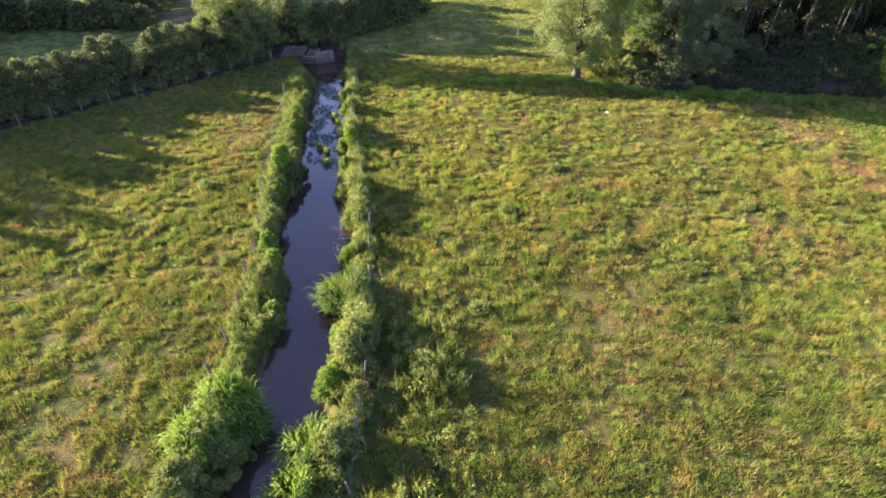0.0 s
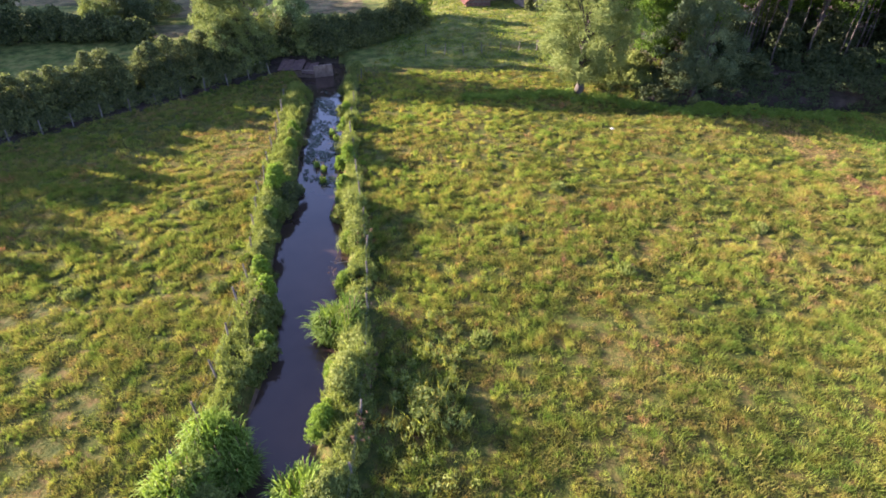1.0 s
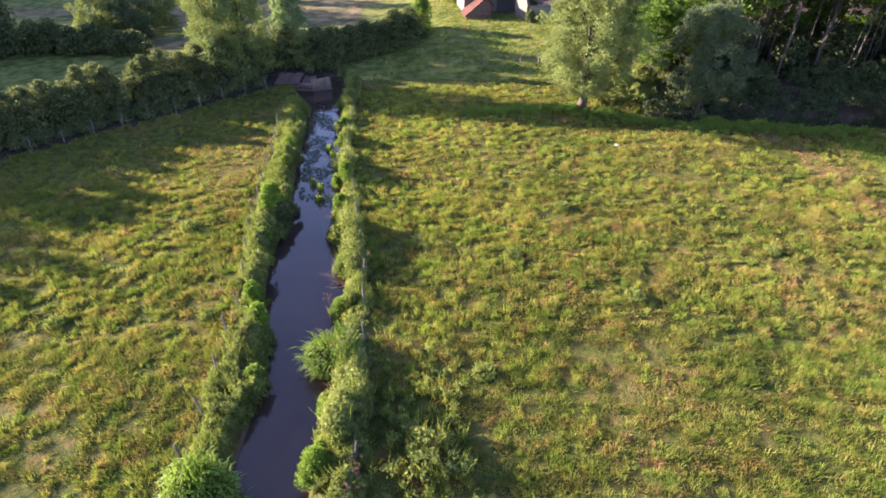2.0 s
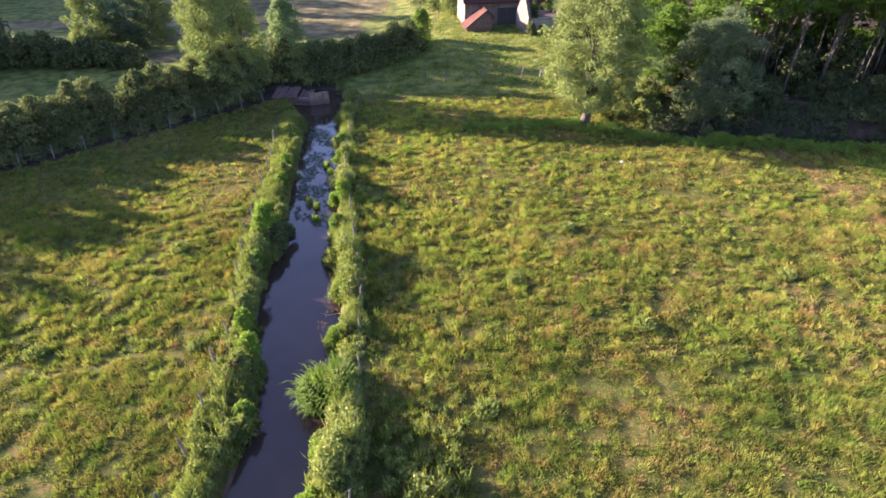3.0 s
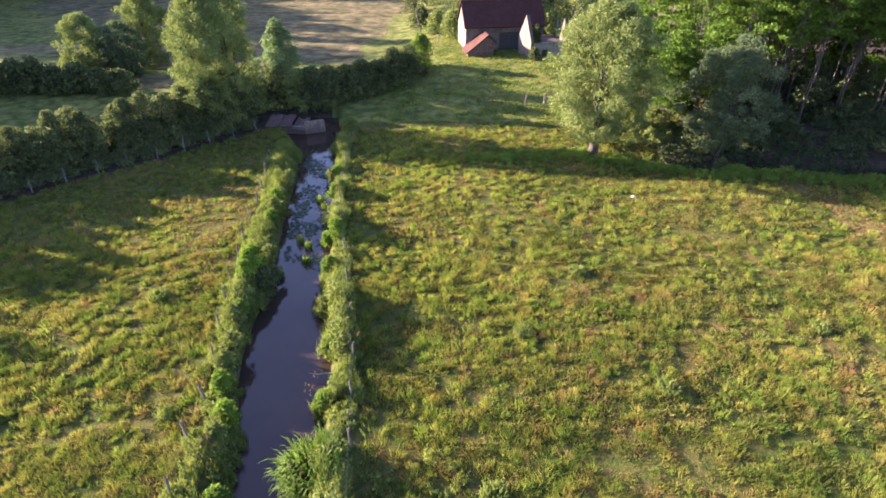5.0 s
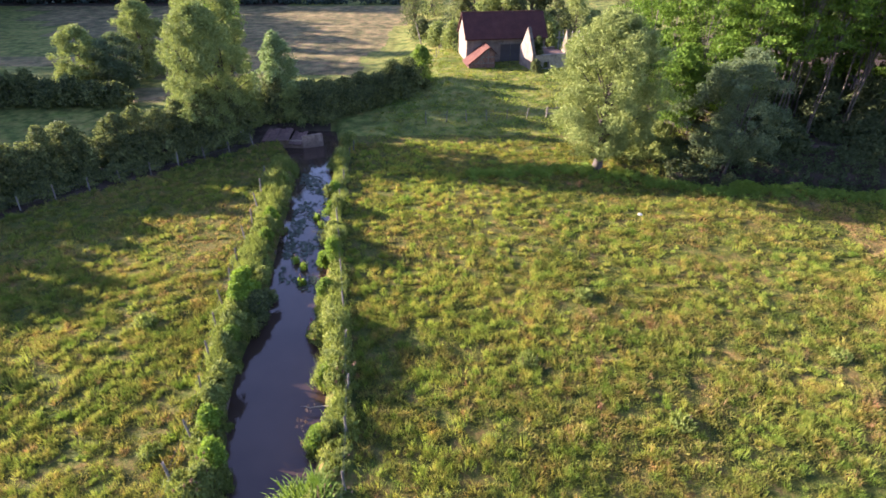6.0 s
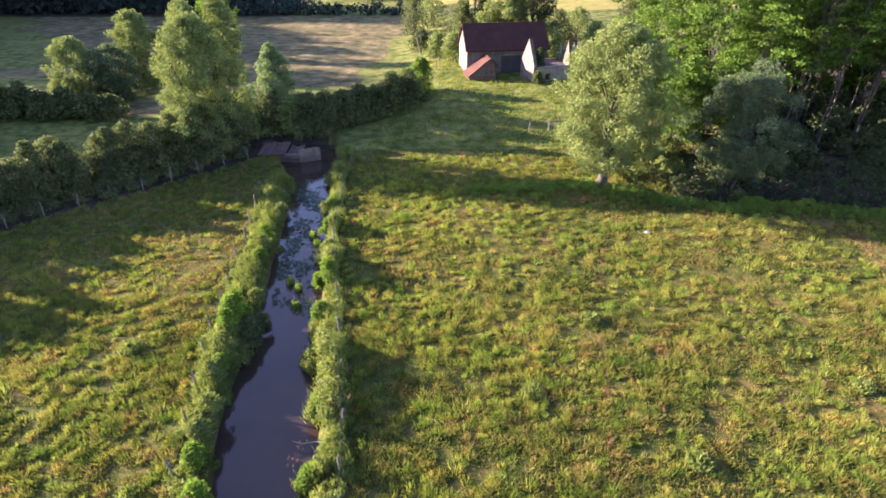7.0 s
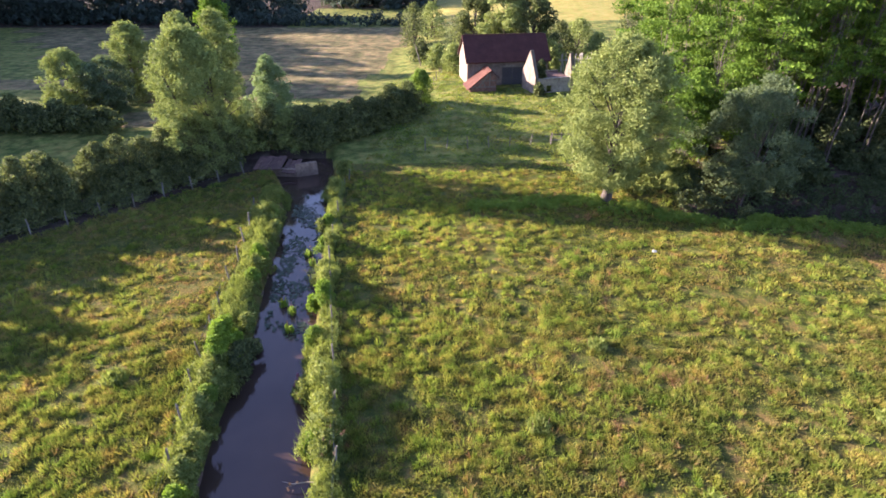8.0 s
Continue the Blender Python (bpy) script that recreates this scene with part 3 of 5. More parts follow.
def lush_strip():
    """Fresh green herbs along the damp gully under the trees."""
    rng = np.random.default_rng(81)
    n = 620
    x = rng.uniform(2, 38, n)
    y = GULLY(np.maximum(x, 12)) - 2.5 + 0.12 * np.minimum(x - 12, 0) + rng.normal(0, 0.65, n)
    h = 0.2 + 0.5 * value_noise(x, y, 1.5, 82)
    puffs = np.stack([x, y, ground_z(x, y) + h * 0.6, 0.2 + 0.3 * rng.random(n)], 1)
    return mesh_of("lush_herbs", *puff_crown(rng, puffs, 19000, 0.2, 0.08, 0.2, 0.8, 0.7, 0.2), lush_leaf)


tagged(new("lush_herbs", lush_strip()), "lush green herbs along the damp gully", "herbs", kind="stuff")


def slope_herbs():
    """Tall yellowing herbs on the slope between the two willows."""
    rng = np.random.default_rng(83)
    n = 520
    x, y = rng.uniform(14.5, 21.5, n), rng.uniform(56.5, 63.5, n)
    h = 0.4 + 1.1 * value_noise(x, y, 1.5, 84)
    puffs = np.stack([x, y, ground_z(x, y) + h * 0.6, 0.25 + 0.3 * rng.random(n)], 1)
    return mesh_of("slope_herbs", *puff_crown(rng, puffs, 13000, 0.2, 0.08, 0.2, 0.8, 0.8), nettle_leaf)


tagged(new("slope_herbs", slope_herbs()), "tall yellowing herbs on the sunlit slope between the willows", "herbs", kind="stuff")


def shade_herbs():
    """Low herbs in shade-dark colour on the wood's edge floor, behind the gully."""
    rng = np.random.default_rng(85)
    n = 2400
    x = rng.uniform(20, 50, n)
    y = GULLY(x) - 1.0 + rng.uniform(0, 8.5, n)
    ok = (value_noise(x, y, 2.2, 86) > 0.14) & (np.hypot((x - 35.3) / 1.8, y - 58.3) > 0.9)
    x, y = x[ok], y[ok]
    puffs = np.stack([x, y, ground_z(x, y) + 0.1 + 0.5 * value_noise(x, y, 1.5, 87), 0.25 + 0.3 * rng.random(len(x))], 1)
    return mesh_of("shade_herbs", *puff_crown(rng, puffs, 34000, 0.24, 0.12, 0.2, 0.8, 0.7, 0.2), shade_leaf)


tagged(new("shade_herbs", shade_herbs()), "low herbs in shade-dark colour on the wood floor", "herbs", kind="stuff")


def reed_clump(name, label, x, y, r, h, count, seed, lean=0.9, leaf=None):
    """Arching blades from a wide foot, with a few upright stalks."""
    rng = np.random.default_rng(seed)
    a, q = rng.uniform(0, 2 * np.pi, count), np.sqrt(rng.random(count))
    bx, by = r * q * np.cos(a), r * q * np.sin(a)
    b = a + rng.normal(0, 0.9, count)
    out = np.stack([np.cos(b), np.sin(b), np.zeros(count)], 1) * (lean * rng.uniform(0.1, 0.75, count) * (0.4 + 0.6 * q))[:, None]
    side = unit(np.cross(out, [0, 0, 1.0]) + 1e-4) * rng.uniform(0.018, 0.034, count)[:, None]
    hh = h * rng.uniform(0.55, 1.05, count) * (1 - 0.25 * q)
    base_z = max(float(ground_z(x, y)), WATER_Z)
    foot = np.stack([bx, by, np.maximum(ground_z(bx + x, by + y), WATER_Z) - 0.05 - base_z], 1)
    up = np.array([0, 0, 1.0])
    p1 = foot + out * (0.25 * hh)[:, None] + up * (0.6 * hh)[:, None]
    p2 = foot + out * (0.62 * hh)[:, None] + up * (0.92 * hh)[:, None]
    p3 = foot + out * (1.0 * hh)[:, None] + up * (0.84 * hh)[:, None]
    v = np.stack([foot - side, foot + side, p1 + side, p1 - side, p2 + side * 0.8, p2 - side * 0.8, p3 + side * 0.1, p3 - side * 0.1], 1).reshape(-1, 3)
    q4 = np.array([[0, 1, 2, 3], [3, 2, 4, 5], [5, 4, 6, 7]])
    f = (np.arange(count) * 8)[:, None, None] + q4[None]
    ob = new(name)
    ob.matrix_basis = pose(x, y, base_z)
    mesh_part("foliage", mesh_of("foliage", v, f.reshape(-1, 4), leaf or reed_leaf), ob)
    for i in range(max(2, count // 150)):
        fx, fy, fz = foot[i]
        mesh_part("stalk", mesh_of("stalk", *tubes([[(fx, fy, fz, 0.012), (fx + out[i, 0] * 0.2, fy + out[i, 1] * 0.2, fz + h * 0.9, 0.008), (fx + out[i, 0] * 0.3, fy + out[i, 1] * 0.3, fz + h * 1.1, 0.02)]], 4), seed_head), ob)
    return tagged(ob, label, "reeds")


# ---- trees and shrubs ----
def crown_puffs(rng, r, z0, z1, n, size, profile, lump=0.3):
    """Puff centres on an uneven envelope of revolution; profile(u) gives the share of r at height u."""
    out = []
    lobes = rng.uniform(0, 2 * np.pi, 4)
    for i in range(n):
        u = rng.random() ** 0.9
        a = rng.uniform(0, 2 * np.pi)
        env = r * profile(u) * (1 + lump * (0.5 * np.sin(2 * a + lobes[0] + 3 * u) + 0.35 * np.sin(3 * a + lobes[1] - 5 * u) + 0.3 * np.sin(5 * a + lobes[2] + 9 * u)))
        s = size * rng.uniform(0.65, 1.3)
        q = max(env - s * 0.6, 0.05) * rng.uniform(0.08, 1.0) ** 0.5
        out.append((q * np.cos(a), q * np.sin(a), z0 + (z1 - z0) * u, s))
    return out


ROUND = lambda u: math.sqrt(max(0.03, 1 - (2 * u - 0.92) ** 2 / 1.17))
DOME = lambda u: min(1.0, 0.74 + 1.1 * u) * max(0.06, 1 - max(0.0, u - 0.35) ** 2 / 0.44) ** 0.5
RAISED = lambda u: min(1.0, 0.42 + 1.7 * u) * max(0.06, 1 - max(0.0, u - 0.38) ** 2 / 0.40) ** 0.5
LEAFY = lambda u: (0.8 + 0.5 * u) * max(0.04, 1 - u ** 2) ** 0.75
BUSH = lambda u: math.sqrt(max(0.02, 1 - u ** 2.2))


def tree_meshes(name, seed, r, z0, z1, n, size, profile, leaf, bark_m, count, length, width, trunk_r, droop=0.4, stems=1, lump=0.3, limb=0.4, flat=0.85, shell=0.8):
    rng = np.random.default_rng(seed)
    puffs = crown_puffs(rng, r, z0, z1, n, size, profile, lump)
    crown = mesh_of("crown", *puff_crown(rng, puffs, count, length, width, droop, shell, flat), leaf)
    lines = []
    for sidx in range(stems):
        lx, ly = (rng.normal(0, 0.5, 2) if stems > 1 else rng.normal(0, 0.15, 2))
        top = z0 + (z1 - z0) * 0.72
        zs = np.linspace(-0.4, top, 7)
        lines.append([(lx * 0.4 + lx * 0.25 * max(z, 0) * (stems > 1) + 0.12 * math.sin(z * 0.9 + seed + sidx), ly * 0.4 + ly * 0.25 * max(z, 0) * (stems > 1) + 0.12 * math.cos(z * 0.8 + seed),
                       z, trunk_r * (1.35 if z < 0 else 1.0) * (1 - 0.8 * max(z, 0) / top) / (stems ** 0.4)) for z in zs])
    stem = lines[0]
    for px, py, pz, s in puffs[:: max(1, n // 26)]:
        zb = max(0.5 * z0 + 0.25 * pz, pz * 0.55)
        i = min(range(len(stem)), key=lambda j: abs(stem[j][2] - zb))
        bx, by, bz, br = stem[i]
        lines.append([(bx, by, bz, br * limb), (bx + (px - bx) * 0.4, by + (py - by) * 0.4, bz + (pz - bz) * 0.55, br * limb * 0.6), (px, py, pz, 0.02)])
    tv, tf = tubes(lines, 6)
    return crown, mesh_of("trunk", tv, tf, bark_m, True)


def tree(name, label, category, x, y, spec, group="", turn=0.0):
    """A tree of its own from its crown and trunk meshes."""
    ob = new(name)
    ob.matrix_basis = pose(x, y, float(ground_z(x, y)), 0, 0, turn)
    mesh_part("trunk", spec[1], ob)
    mesh_part("crown", spec[0], ob)
    return tagged(ob, label, category, group)


def bush(name, label, x, y, r, h, leaf, count, seed, length=0.14, width=0.09, group="", category="shrub", sy=1.0, puff=0.45, core=0.0, order=0.3):
    """A shrub: many puffs of leaves on short stems."""
    rng = np.random.default_rng(seed)
    n = int(30 + 10 * r * h)
    puffs = [(px, py * sy, pz, s) for px, py, pz, s in crown_puffs(rng, r, 0.1, h - puff * 0.6, n, puff, BUSH, 0.25)]
    ob = new(name)
    ob.matrix_basis = pose(x, y, max(float(ground_z(x, y)), WATER_Z))
    lines = [[(0.1 * px, 0.1 * py, -0.2, 0.03), (px * 0.55, py * 0.55, pz * 0.6, 0.02), (px, py, pz, 0.006)] for px, py, pz, s in puffs[::4]]
    mesh_part("trunk", mesh_of("trunk", *tubes(lines, 4), bark, True), ob)
    lv, lf = puff_crown(rng, puffs, count, length, width, 0.3, 0.45, 0.85, order)
    if core:
        inner = [(px * 0.75, py * 0.75, pz * 0.62, s * 0.8) for px, py, pz, s in puffs]
        cv, cf = puff_crown(rng, inner, int(count * core), length * 2.2, width * 2.6, 0.1, 1.0)
        lv, lf = np.concatenate([lv, cv]), np.concatenate([lf, cf + len(lv)])
    mesh_part("foliage", mesh_of("foliage", lv, lf, leaf), ob)
    return tagged(ob, label, category, group)


willow = tree_meshes("willow", 201, 5.0, 1.7, 12.9, 420, 0.72, RAISED, willow_leaf, bark, 60000, 0.22, 0.085, 0.42, 0.7, 1, 0.2)
tree("willow_tree", "large grey-green willow with a full rounded crown", "tree", 13.5, 54.6, willow)
dusk = tree_meshes("dusk", 202, 4.0, 0.9, 10.0, 190, 0.62, RAISED, shade_willow_leaf, bark, 30000, 0.22, 0.085, 0.2, 0.6, 4, 0.5)
tree("willow_tree", "blue-green willow with several stems, leaves coloured for shade", "tree", 24.8, 54.9, dusk)
tall = tree_meshes("tall", 203, 4.1, 0.8, 12.4, 330, 0.72, DOME, willow_leaf, bark, 42000, 0.25, 0.105, 0.4, 0.6, 2, 0.25)
tree("willow_tree", "tall sunlit willow standing in the hedge", "tree", -22.8, 62.6, tall)
spire = tree_meshes("spire", 204, 3.1, 0.2, 8.7, 150, 0.62, LEAFY, poplar_leaf, bark, 15000, 0.24, 0.13, 0.2, 0.3, 1, 0.6)
tree("poplar_tree", "slender young tree with a pointed crown", "tree", -18.3, 70.8, spire)
far_a = tree_meshes("far_a", 205, 3.4, 0.2, 7.3, 150, 0.7, DOME, willow_leaf, bark, 13000, 0.3, 0.14, 0.25, 0.4, 1, 0.3)
tree("willow_tree", "low broad willow with a pointed sunlit top in a far hedge", "tree", -46.6, 82.0, far_a)
far_d = tree_meshes("far_d", 209, 3.6, 0.2, 6.4, 150, 0.7, ROUND, shade_willow_leaf, bark, 12000, 0.3, 0.14, 0.25, 0.4, 2, 0.35)
tree("willow_tree", "low spreading willow in a far hedge, leaves coloured for shade", "tree", -42.6, 82.8, far_d)
far_b = tree_meshes("far_b", 206, 3.5, 0.2, 9.6, 190, 0.75, DOME, willow_leaf, bark, 15500, 0.3, 0.14, 0.25, 0.4, 1, 0.3)
tree("willow_tree", "pale rounded willow in a far hedge", "tree", -41.7, 88.5, far_b)
far_c = tree_meshes("far_c", 207, 3.0, 0.3, 12.0, 170, 0.75, DOME, willow_leaf, bark, 14000, 0.3, 0.14, 0.3, 0.4, 1, 0.3)
tree("willow_tree", "pale upright willow behind the tall one", "tree", -29.8, 78.0, far_c)
tree("willow_tree", "pale upright willow beside another behind the hedge", "tree", -26.9, 80.5, far_c, turn=140)
far_e = tree_meshes("far_e", 215, 3.4, 0.3, 11.2, 110, 0.9, ROUND, locust_leaf, bark, 8000, 0.42, 0.2, 0.3, 0.4, 1, 0.3)
tree("field_tree", "fresh green tree far behind the willows", "tree", -38.0, 110.0, far_e)

# the wood: thin pale trunks, fresh-green sprays in layers, dark within
wood_kinds = [tree_meshes("wood", 210 + i, 3.3, 4.2 - i, 18.5 + i, 105, 0.9, ROUND, locust_leaf, pale_bark, 8200, 0.28, 0.13, 0.075, 0.3, 1, 0.5, 0.25, 0.30) for i in range(3)]
high_kinds = [tree_meshes("high", 216 + i, 2.9, 8.0, 18.8 + i, 85, 0.85, ROUND, locust_leaf, pale_bark, 6500, 0.28, 0.13, 0.085, 0.3, 1, 0.5, 0.22, 0.30) for i in range(3)]
deep_kinds = [tree_meshes("deep", 220 + i, 4.2, 2.0, 17.5 + i, 90, 1.1, ROUND, locust_leaf, pale_bark, 3300, 0.55, 0.3, 0.09, 0.3, 1, 0.5, 0.25, 0.42) for i in range(2)]
young_kinds = [tree_meshes("young", 226 + i, 2.6, 2.2, 8.4 - i, 110, 0.6, ROUND, locust_leaf, pale_bark, 7500, 0.24, 0.11, 0.06, 0.3, 2, 0.45, 0.25, 0.5) for i in range(2)]
rng_w = random.Random(7)
front_row = [(24, 62), (28, 61), (27.5, 67), (31, 70), (24.5, 71), (20.5, 66), (21.5, 76), (29.5, 64.5), (50.5, 61.5), (55.5, 59.5), (46, 67)]
high_row = [(33, 63), (37, 66.5), (41.5, 65), (38, 72), (44, 69), (46.5, 64.5), (50, 68), (52, 62), (48, 59.5), (54, 57), (35, 60.5), (43, 61), (58, 60), (40, 62.5), (33.8, 66.5), (36.4, 62.6)]
deep_row = [(29, 77), (35, 78), (42, 77), (49, 76), (56, 68), (57, 76), (63, 64), (64, 72), (26, 85), (33, 87), (41, 86), (50, 85), (60, 84), (70, 62), (70, 75), (66, 55), (62, 50), (36, 74.5), (41, 73), (46, 73.5), (52, 72.5)]
young_row = [(20.9, 59.2), (41.6, 49.0), (22.2, 61.6), (26.6, 61.4), (43.5, 51.5), (18.6, 64.0)]
for kinds, row, label in ((wood_kinds, front_row, "tall slim woodland tree with fresh green leaves"), (high_kinds, high_row, "tall woodland tree with a bare pale trunk and high crown"), (deep_kinds, deep_row, "tall slim woodland tree with fresh green leaves"), (young_kinds, young_row, "young bright green tree leafy down to the ground")):
    made = []
    for i, (x, y) in enumerate(row):
        kind = i % len(kinds)
        if i < len(kinds):
            made.append(tree("wood_tree", label, "tree", x, y, kinds[kind], "trees of the wood"))
        else:
            copy_thing(made[kind], pose(x, y, float(ground_z(x, y)), rng_w.uniform(-2, 2), rng_w.uniform(-2, 2), rng_w.uniform(0, 360)))
pole = tree_meshes("pole", 225, 1.6, 7.5, 17.0, 26, 0.8, ROUND, locust_leaf, pale_bark, 1800, 0.36, 0.18, 0.055, 0.3, 1, 0.5, 0.25, 0.4)
first_pole = None
for i in range(11):
    x, y = rng_w.uniform(31, 52), rng_w.uniform(59.5, 68)
    if not first_pole:
        first_pole = tree("wood_tree", "thin pole-like tree with a small high crown", "tree", x, y, pole, "trees of the wood")
    else:
        copy_thing(first_pole, pose(x, y, float(ground_z(x, y)), rng_w.uniform(-2.5, 2.5), rng_w.uniform(-2.5, 2.5), rng_w.uniform(0, 360)))
# dark-coloured bushes added as a shade backdrop and to stop sun between trunks
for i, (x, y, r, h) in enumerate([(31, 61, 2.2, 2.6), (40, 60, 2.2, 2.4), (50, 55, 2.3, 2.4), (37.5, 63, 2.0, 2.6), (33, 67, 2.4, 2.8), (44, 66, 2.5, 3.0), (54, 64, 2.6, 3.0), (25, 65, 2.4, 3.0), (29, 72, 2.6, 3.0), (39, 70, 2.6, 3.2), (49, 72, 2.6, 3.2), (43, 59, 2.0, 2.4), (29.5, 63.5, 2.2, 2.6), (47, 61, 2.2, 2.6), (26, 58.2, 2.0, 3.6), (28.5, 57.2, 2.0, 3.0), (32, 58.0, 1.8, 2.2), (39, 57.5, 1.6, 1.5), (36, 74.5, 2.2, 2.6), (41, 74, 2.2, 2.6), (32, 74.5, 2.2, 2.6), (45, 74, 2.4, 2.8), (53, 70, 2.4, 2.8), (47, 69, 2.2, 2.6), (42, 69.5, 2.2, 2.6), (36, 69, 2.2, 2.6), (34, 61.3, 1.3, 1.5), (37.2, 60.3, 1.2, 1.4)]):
    bush("undergrowth_bush", "undergrowth bush with leaves coloured dark for the wood's shade", x, y, r * 1.1, h * (1.5 if y > 62.5 else 1.0), shade_leaf, 1700, 230 + i, 0.34, 0.2, "undergrowth", "shrub", 1.0, 0.6, 0.2)

# hedges
rng_h = random.Random(9)
for i in range(41):
    t = -46 + i * 1.5
    near = i >= 17
    x, y = -31.0 + t * 0.715 + rng_h.uniform(-0.5, 0.5), 53.4 + t * 0.699 + rng_h.uniform(-0.7, 0.9)
    # the unseen end past x -40 is raised to cast longer meadow shade
    high = float(np.interp(x, [-60, -50, -45, -42, -39.5, -37.5, -35, -26], [7.2, 8.0, 7.8, 6.5, 5.6, 4.6, 5.0, 5.4]))
    bush("hedge_bush", "overgrown hedge bush with sunlit top and dark foot", x, y, 2.0 + rng_h.uniform(-0.5, 0.6), high + rng_h.uniform(-0.9, 0.4), hedge_leaf, 4600 if near else 1800, 300 + i, 0.20 if near else 0.3, 0.115 if near else 0.14, "field hedge", "hedge", 1.0, 0.42, 0.25)
for i in range(15):
    t = -9 + i * 1.75
    x, y = -31.0 + t * 0.715 + rng_h.uniform(-0.4, 0.4), 51.2 + t * 0.699 + rng_h.uniform(-0.5, 0.5)
    bush("hedge_bush", "low bramble at the dark foot of the hedge", x, y, 1.3 + rng_h.uniform(-0.3, 0.3), 1.3 + rng_h.uniform(-0.5, 0.6), hedge_leaf, 1500, 420 + i, 0.18, 0.10, "hedge foot", "hedge", 1.0, 0.35)
for i in range(7):
    s = i / 7
    x, y = -14.8 + 12.0 * s, 69.4 + 10.6 * s
    bush("hedge_bush", "dark hedge bush beside the upper meadow", x, y, 2.7 + rng_h.uniform(-0.2, 0.4), 3.9 + rng_h.uniform(-0.6, 0.4) + (0.9 if i == 5 else 0), hedge_leaf, 3600, 330 + i, 0.26, 0.16, "upper hedge", "hedge", 1.0, 0.6, 0.45)
bush("hedge_bush", "leafy young bush at the hedge end", -3.0, 81.6, 1.9, 4.8, lush_leaf, 4500, 345, 0.26, 0.15, "upper hedge", "hedge", 1.0, 0.5)
# out-of-view row, added and kept tall to throw shade over the side field
for i in range(11):
    bush("hedge_bush", "unseen tall bush added to shade the side field", -60 + rng_h.uniform(-2, 1), 60 + i * 2.0, 3.0, 9.6 + rng_h.uniform(-1, 1), hedge_leaf, 3600, 360 + i, 0.45, 0.3, "side hedge", "hedge", 1.0, 0.8, 0.3)
for i, (x, y, r, h) in enumerate([(-22.0, 66.2, 2.4, 4.6), (-27.5, 66.0, 2.4, 3.8), (-18.6, 68.8, 2.3, 5.0), (-20.6, 67.2, 2.0, 4.8), (-25.5, 64.6, 2.3, 4.3), (-16.4, 68.6, 1.9, 4.2), (-13.4, 68.6, 1.9, 3.2)]):
    bush("hedge_bush", "leafy bush filling the foot of the hedge trees", x, y, r, h, willow_leaf if i % 2 else hedge_leaf, 3600, 346 + i, 0.25, 0.14, "field hedge", "hedge", 1.0, 0.5, 0.2)
for i in range(15):
    bush("hedge_bush", "dark far hedge bush in shade", -74 + i * 2.5, 74.2 + rng_h.uniform(-0.7, 0.7), 2.3, (4.3 if i < 11 else 3.0) + rng_h.uniform(-0.4, 0.5), hedge_leaf, 2600, 440 + i, 0.32, 0.2, "far hedge", "hedge", 1.0, 0.8)
for i, (x, y, r, h) in enumerate([(-1, 103, 2.5, 3.5), (-4, 112, 2.4, 3.2), (1.5, 99, 2.6, 4.0), (-6, 128, 3.0, 8.0), (-2.5, 134, 3.5, 7.0), (3, 112, 3.2, 7.0), (16, 100, 3.0, 4.5), (19, 108, 3.2, 6.0), (24, 103, 3.0, 5.0), (28, 98, 2.8, 5.0), (23, 112, 4, 6), (30, 106, 4, 8)]):
    bush("scrub_bush", "scrub bush beside the farm buildings", x, y, r, h, hedge_leaf if i % 2 else willow_leaf, 2300, 370 + i, 0.34, 0.22, "scrub round the barn", "shrub", 1.0, 0.8)
yard = tree_meshes("yard", 390, 4.2, 1.0, 11.0, 70, 1.1, ROUND, willow_leaf, bark, 12000, 0.38, 0.2, 0.3)
tree("willow_tree", "rounded willow behind the barn roof", "tree", 9.5, 104.0, yard)
yard2 = tree_meshes("yard2", 391, 3.6, 1.0, 10.0, 60, 1.0, ROUND, hedge_leaf, bark, 10000, 0.38, 0.22, 0.3)
tree("field_tree", "dark green tree behind the barn", "tree", 14.0, 103.0, yard2)
tree("field_tree", "dark green tree behind the barn gable", "tree", 5.0, 108.0, yard2, turn=120)


def far_wood():
    """The distant wood's edge: leaves over great puffs, their colour holding the shade."""
    rng = np.random.default_rng(400)
    puffs = []
    for i in range(1500):
        x = rng.uniform(-190, -4)
        back = 32 if x > -38 else 0
        puffs.append((x, 160 + 0.02 * x + back + rng.uniform(0, 20), (17 if back else 15) * rng.random() ** 1.4 + 0.5, rng.uniform(1.8, 3.6)))
    for i in range(130):
        x = rng.uniform(-60, -9)
        puffs.append((x, 158.5 + rng.uniform(-1, 1), 0.4 + 2.4 * rng.random() ** 1.5, rng.uniform(0.9, 1.6)))
    lv, lf = puff_crown(rng, puffs, 95000, 0.66, 0.5, 0.42, 0.45, 0.85, 0.35)
    p = np.array(puffs)
    corner = np.array([(1, 0, 0), (0, 1, 0), (-1, 0, 0), (0, -1, 0), (0, 0, 1), (0, 0, -1)], float)
    cv = (p[:, None, :3] + 0.4 * p[:, None, 3:] * corner[None]).reshape(-1, 3)
    tri = np.array([(0, 1, 4), (1, 2, 4), (2, 3, 4), (3, 0, 4), (1, 0, 5), (2, 1, 5), (3, 2, 5), (0, 3, 5)])
    cf = (np.arange(len(p)) * 6)[:, None, None] + tri[None]
    lf = np.concatenate([lf[:, [0, 1, 2]], lf[:, [0, 2, 3]]])
    return mesh_of("far_wood", np.concatenate([lv, cv]), np.concatenate([lf, cf.reshape(-1, 3) + len(lv)]), wood_shade_leaf, True)


